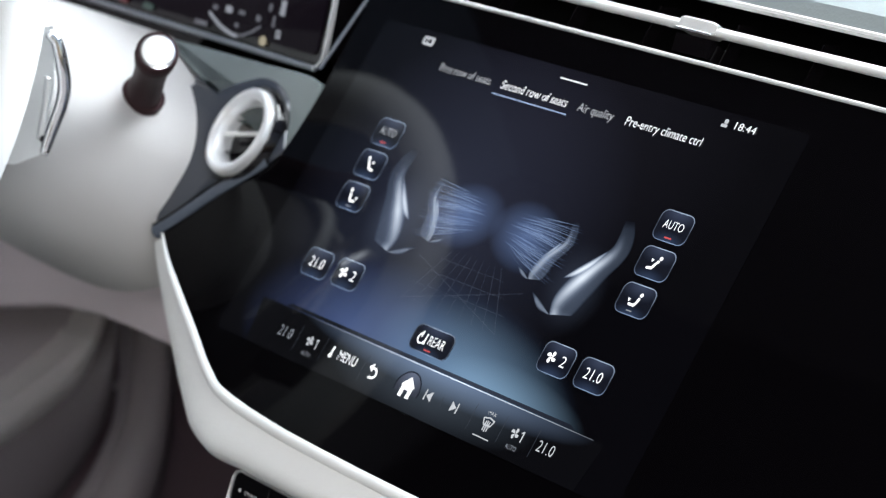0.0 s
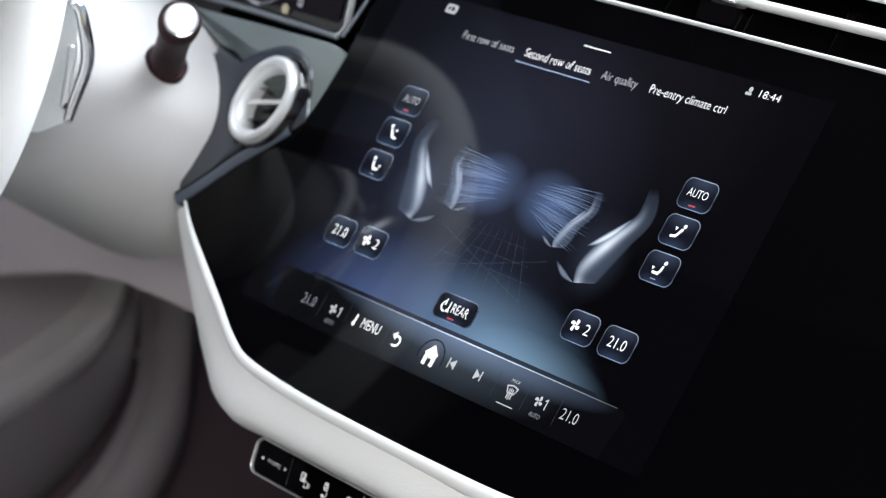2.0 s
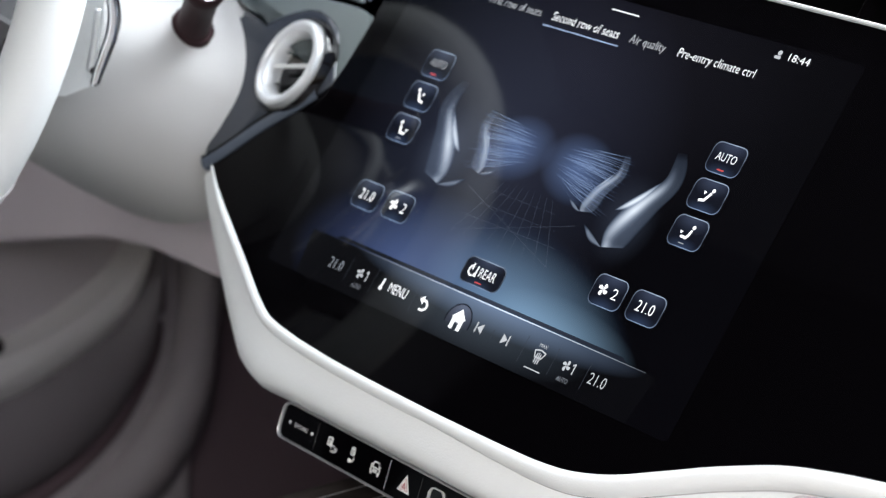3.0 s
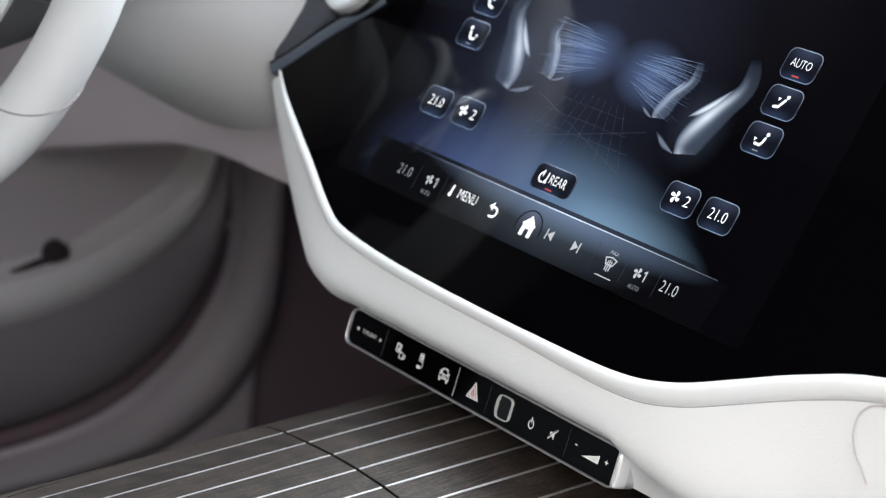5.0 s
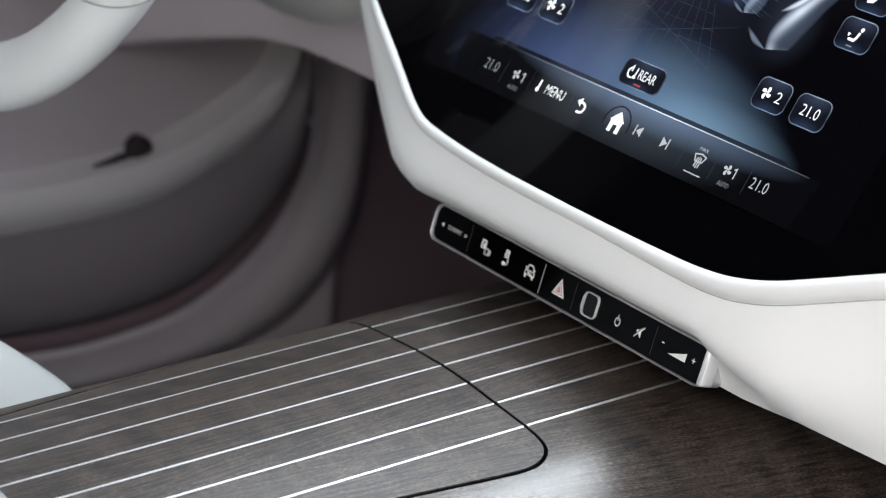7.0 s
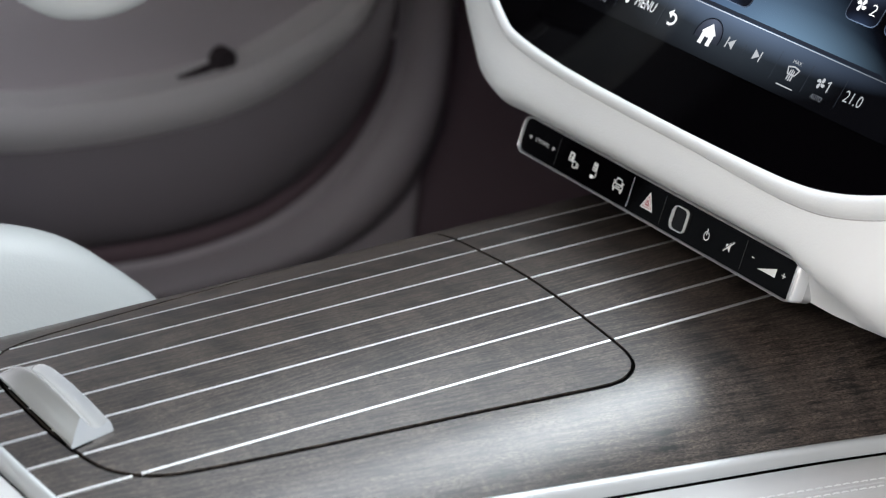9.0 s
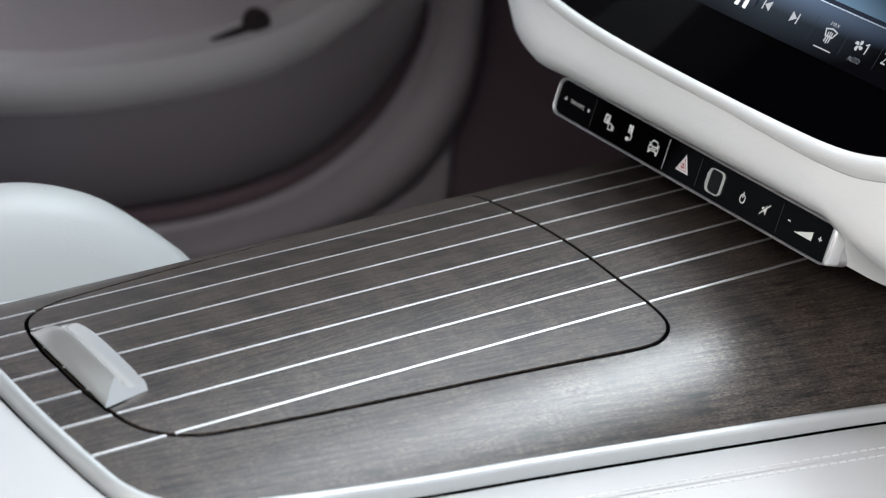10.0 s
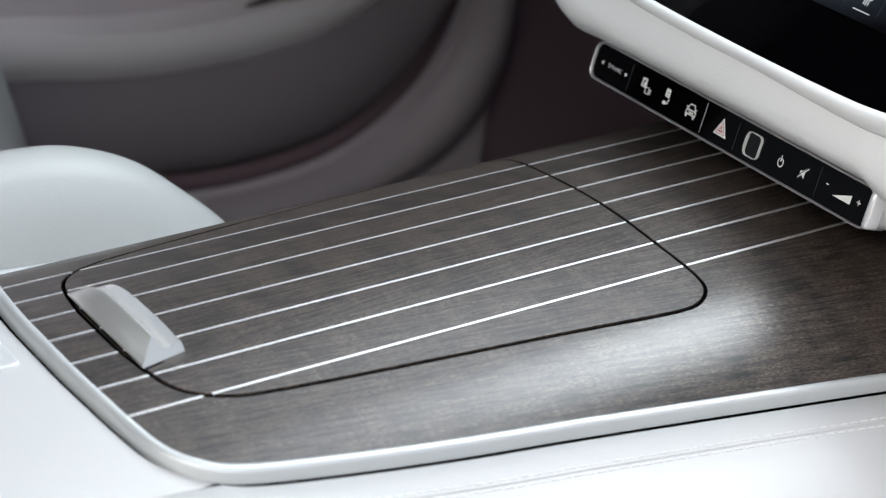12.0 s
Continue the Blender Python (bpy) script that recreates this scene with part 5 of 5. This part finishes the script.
# glowing seats, mirrored about the middle
def glow_material(name, low, high, strength):
    """Light drawn on the display, which fades with the mesh's own "fade" values."""
    m, nt, bsdf = nodes_of(name)
    n, l = nt.nodes, nt.links
    bsdf.inputs["Base Color"].default_value = (0.0013, 0.0012, 0.0016, 1)
    bsdf.inputs["Roughness"].default_value = 0.06
    bsdf.inputs["Specular IOR Level"].default_value = 0.42
    at = n.new("ShaderNodeAttribute")
    at.attribute_name = "fade"
    ramp = n.new("ShaderNodeValToRGB")
    ramp.color_ramp.elements[0].color, ramp.color_ramp.elements[1].color = (*low, 1), (*high, 1)
    l.new(at.outputs["Fac"], ramp.inputs["Fac"])
    l.new(ramp.outputs["Color"], bsdf.inputs["Emission Color"])
    bsdf.inputs["Emission Strength"].default_value = strength
    l.new(at.outputs["Fac"], bsdf.inputs["Alpha"])
    return m


def glow_strip(left, right, light, w, s=1, cols=12):
    """A lit band between two curves; light(t, q) is its brightness along and across."""
    a, b = spline(left, 6), spline(right, 6)
    n = min(len(a), len(b))
    bm = bmesh.new()
    lay = bm.verts.layers.float.new("fade")
    rows = []
    for i in range(n):
        row = []
        for k in range(cols + 1):
            q = k / cols
            p = a[i] * (1 - q) + b[i] * q
            v = bm.verts.new((s * p[0] / 1000, p[1] / 1000, w))
            v[lay] = max(0.0, light(i / (n - 1), q))
            row.append(v)
        rows.append(row)
    for r0, r1 in zip(rows, rows[1:]):
        for k in range(cols):
            bm.faces.new((r0[k], r0[k + 1], r1[k + 1], r1[k]))
    bm.normal_update()
    if bm.faces[:][0].normal.z < 0:
        bmesh.ops.reverse_faces(bm, faces=bm.faces[:])
    return bm


def soft_edge(q, a=0.12):
    return min(1.0, q / a, (1 - q) / a)


def body_light(peak, veil_, along):
    """A seat lit from inside: faint at the head, a bright core near its front, a dim outline at the foot."""
    def light(t, q):
        level = float(np.interp(t, (0, 0.12, 0.32, 0.46, 0.60, 0.78, 0.92, 1.0), along))
        mid = 0.20 + 0.14 * math.sin(math.pi * min(1.0, t * 1.1))
        core = math.exp(-((q - mid) / 0.20) ** 2)
        foot = 0.5 * max(0.0, (t - 0.93) / 0.07) * soft_edge(q, 0.25)
        return (veil_ * (0.45 + 0.55 * min(1, t * 3)) + peak * level * core + veil_ * foot) * soft_edge(q, 0.10) ** 0.8 * min(1, t * 14 + 0.05)
    return light


BIG_FRONT = [(77.2, 37.0), (78.3, 29.0), (78.0, 23.0), (75.0, 18.5), (69.0, 11.0), (63.2, 2.5), (59.8, -5.5), (59.2, -12.0), (61.6, -19.0)]
BIG_REAR = [(83.5, 38.0), (88.0, 30.5), (89.7, 23.0), (88.3, 16.0), (84.5, 8.0), (81.8, 0.0), (79.0, -7.5), (77.5, -12.0), (75.8, -15.5)]
SMALL_FRONT = [(47.3, 28.0), (48.0, 21.5), (47.4, 17.0), (43.8, 12.9), (39.3, 7.6), (36.8, 1.4), (36.4, -3.0), (37.7, -6.3)]
SMALL_REAR = [(51.4, 28.6), (53.7, 23.0), (54.5, 17.0), (52.4, 12.0), (49.2, 6.0), (48.3, 0.5), (47.3, -2.9), (45.6, -4.8)]
SEAT_GLOW = glow_material("ui_seat_glow", (0.16, 0.24, 0.40), (0.80, 0.88, 0.98), 0.76)
AIR_GLOW = glow_material("ui_air_glow", (0.26, 0.40, 0.75), (0.55, 0.72, 1.0), 0.66)
for s in (-1, 1):
    k = 1.0 if s > 0 else 0.85
    flat("seat_glow", glow_strip(BIG_FRONT, BIG_REAR, body_light(0.80 * k, 0.12 * k, (0.0, 0.02, 0.30, 0.75, 1.0, 0.62, 0.40, 0.55)), 0.00045, s), SEAT_GLOW, FACE, "soft white glow of a car seat")
    flat("seat_highlight", glow_strip([(58.6, 0.6), (63.4, 6.6), (70.0, 13.6), (76.8, 20.4)], [(58.8, 0.2), (65.6, 2.8), (72.2, 9.4), (77.4, 19.6)], lambda t, q: 0.95 * k * soft_edge(q, 0.4) * math.sin(math.pi * t) ** 0.7, 0.00050, s, 6), SEAT_GLOW, FACE)
    flat("seat_glow", glow_strip([(44.6, -11.0), (52.0, -13.8), (61.4, -18.6)], [(45.4, -12.4), (53.0, -18.2), (61.5, -19.2)], lambda t, q: 0.34 * k * soft_edge(q, 0.3) * min(1, 3 * t), 0.00047, s, 6), SEAT_GLOW, FACE)
    flat("seat_glow", glow_strip(SMALL_FRONT, SMALL_REAR, body_light(0.42 * k, 0.14 * k, (0.0, 0.15, 0.75, 1.0, 0.9, 0.75, 0.60, 0.70)), 0.00046, s, 10), SEAT_GLOW, FACE, "soft white glow of a car seat")
    flat("seat_highlight", glow_strip([(38.6, 6.0), (43.6, 13.2), (47.8, 18.6)], [(39.2, 5.6), (44.6, 11.0), (48.0, 18.0)], lambda t, q: 0.55 * k * soft_edge(q, 0.4) * math.sin(math.pi * t), 0.00051, s, 6), SEAT_GLOW, FACE)
    flat("seat_glow", glow_strip([(27.6, -1.7), (32.4, -3.2), (37.6, -6.0)], [(28.0, -2.6), (33.4, -6.0), (37.7, -6.6)], lambda t, q: 0.34 * k * soft_edge(q, 0.3) * min(1, 3 * t), 0.00047, s, 6), SEAT_GLOW, FACE)
    rng = random.Random(5)
    hairs = []
    for i in range(64):
        t = (i + rng.uniform(-0.4, 0.4)) / 63
        a = Vector((52 + rng.uniform(-14, 6), 27 - 33 * t, 0))
        e = Vector((rng.uniform(7, 20) + 9 * abs(2 * t - 1) ** 2, 24.5 - 21 * t + rng.uniform(-0.8, 0.8), 0))
        r, power = rng.uniform(0.06, 0.17), rng.uniform(0.10, 0.50)
        mid = (a + e) / 2 + Vector((0, 0.9 * math.sin(5 * t), 0))
        hairs.append(glow_strip([(a.x, a.y + r), (mid.x, mid.y + r), (e.x, e.y + r)], [(a.x, a.y - r), (mid.x, mid.y - r), (e.x, e.y - r)], lambda f, q, p=power: p * math.sin(math.pi * f) ** 0.6, 0.00055, s, 1))
    tagged(flat("airflow_glow", merged(*hairs), AIR_GLOW, FACE, "fine blue airflow strands"), kind="stuff")
lines = []
for k in range(-4, 5):
    lines.append(plate(bar_between((k * 4.6, -6), (k * 9.0, -38), 0.05, 2), 0.0005))
for v, h in ((-12, 24), (-20, 30), (-28, 36)):
    lines.append(plate(bar_between((-h, v), (h, v), 0.04, 2), 0.0005))
lines.append(plate(bar_between((-40, -14), (36, -38), 0.05, 2), 0.0005))
lines.append(plate(bar_between((40, -14), (-36, -38), 0.05, 2), 0.0005))
tagged(flat("floor_grid", merged(*lines), GRID_LIT, FACE, "faint floor grid lines"), kind="stuff")


# ---- the marks on the button strip ----
STRIP_WHITE = surface("printed_white", (0.76, 0.76, 0.74), 0.45, vary=0.03, scale=200)
STRIP_RED = surface("printed_red", (0.34, 0.06, 0.07), 0.45, vary=0.05, scale=200)
STRIP_DARK = surface("strip_divider", (0.03, 0.03, 0.03), 0.35, vary=0.1, scale=200)
Z = -0.0004


def mark(name, bm, mat_=None, label=""):
    return flat(name, bm, mat_ or STRIP_WHITE, STRIP, label)


def about(points, cx, cy, f):
    """Points drawn round their own middle, set at cx, cy and scaled by f."""
    return [(cx + f * x, cy + f * y) for x, y in points]


def about_lines(lines_, cx, cy, f):
    return [tuple(about(l, cx, cy, f)) for l in lines_]


mark("mark_writing", words("DYNAMIC", -95.0, -1.0, 2.1, 11.2, Z))
mark("mark_arrow", plate([(-101.0, 0), (-99.0, 1.1), (-99.0, -1.1)], Z))
mark("mark_arrow", plate([(-78.8, 0), (-80.6, 1.1), (-80.6, -1.1)], Z))
# parking camera: a square sign with a small film camera below
mark("camera_icon", merged(plate(rounded(4.0, 4.8, 0.5, -64.4, 1.2), Z), strokes(chain([(-62.4, -3.4), (-59.6, -3.4), (-59.6, -0.6), (-61.6, -0.2), (-62.4, -1.2), (-62.4, -3.4)]) + [((-59.6, -1.8), (-58.2, -0.8)), ((-58.2, -0.8), (-58.2, -3.0)), ((-58.2, -3.0), (-59.6, -2.2))], 0.26, Z)))
mark("camera_hole", merged(plate(rounded(1.5, 1.3, 0.3, -64.3, 2.1), Z + 0.00012), plate([(-65.2, -0.4), (-64.6, -0.4), (-64.6, 2.6), (-65.2, 2.6)], Z + 0.00013)), STRIP_DARK)
# charging sign: a battery block over a plug with its cable
mark("charge_icon", merged(plate(rounded(3.4, 3.6, 0.4, -45.2, 2.0), Z), plate(rounded(1.2, 0.9, 0.2, -46.1, 4.2), Z + 0.00001), plate(rounded(1.2, 0.9, 0.2, -44.3, 4.2), Z + 0.00002), plate(rounded(2.6, 1.9, 0.6, -46.2, -2.9), Z + 0.00003), strokes(chain([(-45.0, -3.0), (-43.6, -2.6), (-43.2, -1.0), (-43.6, 0.2)]), 0.28, Z + 0.0001)))
mark("charge_hole", merged(plate(rounded(2.2, 0.5, 0.1, -45.2, 2.6), Z + 0.00012), plate(rounded(2.2, 0.5, 0.1, -45.2, 1.2), Z + 0.00013)), STRIP_DARK)
car = [((-3.2, 0.7), (-2.0, 3.7)), ((-2.0, 3.7), (2.0, 3.7)), ((2.0, 3.7), (3.2, 0.7)), ((-4.0, 0.3), (4.0, 0.3)), ((-4.0, 0.3), (-4.2, -2.2)), ((4.0, 0.3), (4.2, -2.2)), ((-4.2, -2.2), (4.2, -2.2)), ((-2.0, -1.0), (2.0, -1.0)), ((-4.4, 1.8), (-3.4, 1.4)), ((4.4, 1.8), (3.4, 1.4))]
mark("car_icon", merged(strokes(about_lines(car, -25.4, 0.0, 0.86), 0.32, Z), plate(rounded(1.4, 1.3, 0.3, -28.2, -2.9), Z + 0.0001), plate(rounded(1.4, 1.3, 0.3, -22.6, -2.9), Z + 0.0001)))
mark("divider", plate(rounded(0.4, 15.5, 0.2, -15.6, 0), Z), SATIN, "thin bright divider")
tri = [(-6.2, -4.0), (3.4, -4.0), (-1.4, 5.0)]


def shrunk(t, f):
    c = (sum(p[0] for p in t) / 3, sum(p[1] for p in t) / 3)
    return [(c[0] + (p[0] - c[0]) * f, c[1] + (p[1] - c[1]) * f) for p in t]


mark("hazard_triangle", plate(tri, Z), None, "white hazard triangle")
mark("hazard_red", plate(shrunk(tri, 0.72), Z + 0.0001), STRIP_RED, "red triangle")
mark("hazard_white", plate(shrunk(tri, 0.59), Z + 0.0002))
mark("hazard_red", plate(shrunk(tri, 0.38), Z + 0.0003), STRIP_RED)
mark("hazard_white", plate(shrunk(tri, 0.13), Z + 0.0004))
mark("sensor_frame", ring_plate(mm(rounded(10.6, 12.0, 2.6, 23.2, 0)), mm(rounded(9.9, 11.3, 2.3, 23.2, 0)), -0.0010, 0.0009), PALE_CAP, "silver frame of the touch sensor")
mark("sensor_clip", slab(mm(rounded(0.7, 6.4, 0.3, 17.4, 0)), -0.0010, 0.0006), FRAME_METAL, "silver clip beside the sensor")
mark("sensor_pad", slab(mm(rounded(9.0, 10.4, 2.0, 23.2, 0)), -0.0010, -0.0001), PIANO, "black touch sensor")
ring = [(43.6 + 1.8 * math.cos(radians(a)), -0.7 + 2.1 * math.sin(radians(a))) for a in range(125, 436, 20)]
mark("power_icon", merged(strokes(chain(ring), 0.30, Z), strokes([((43.6, -0.2), (43.6, 2.6))], 0.30, Z + 0.0002)))
mark("mute_icon", merged(plate([(57.6, 0.9), (58.9, 0.9), (60.8, 2.6), (60.8, -2.6), (58.9, -0.9), (57.6, -0.9)], Z), strokes([((57.0, -2.9), (62.6, 3.0))], 0.26, Z + 0.0002)))
mark("mute_gap", strokes([((56.6, -2.3), (62.0, 3.4))], 0.22, Z + 0.0001), STRIP_DARK)
mark("volume_wedge", plate([(81.2, -2.4), (93.2, -2.4), (93.2, 1.9)], Z))
mark("volume_sign", plate(rounded(1.9, 0.55, 0.1, 76.4, 1.2), Z))
mark("volume_sign", merged(plate(rounded(2.6, 0.55, 0.1, 98.2, 0.4), Z), plate(rounded(0.55, 2.6, 0.1, 98.2, 0.4), Z + 0.00001)))
for u in (-76.2, 10.0, 70.2):
    mark("divider", plate(rounded(0.35, 14.5, 0.1, u, 0), Z), STRIP_DARK)
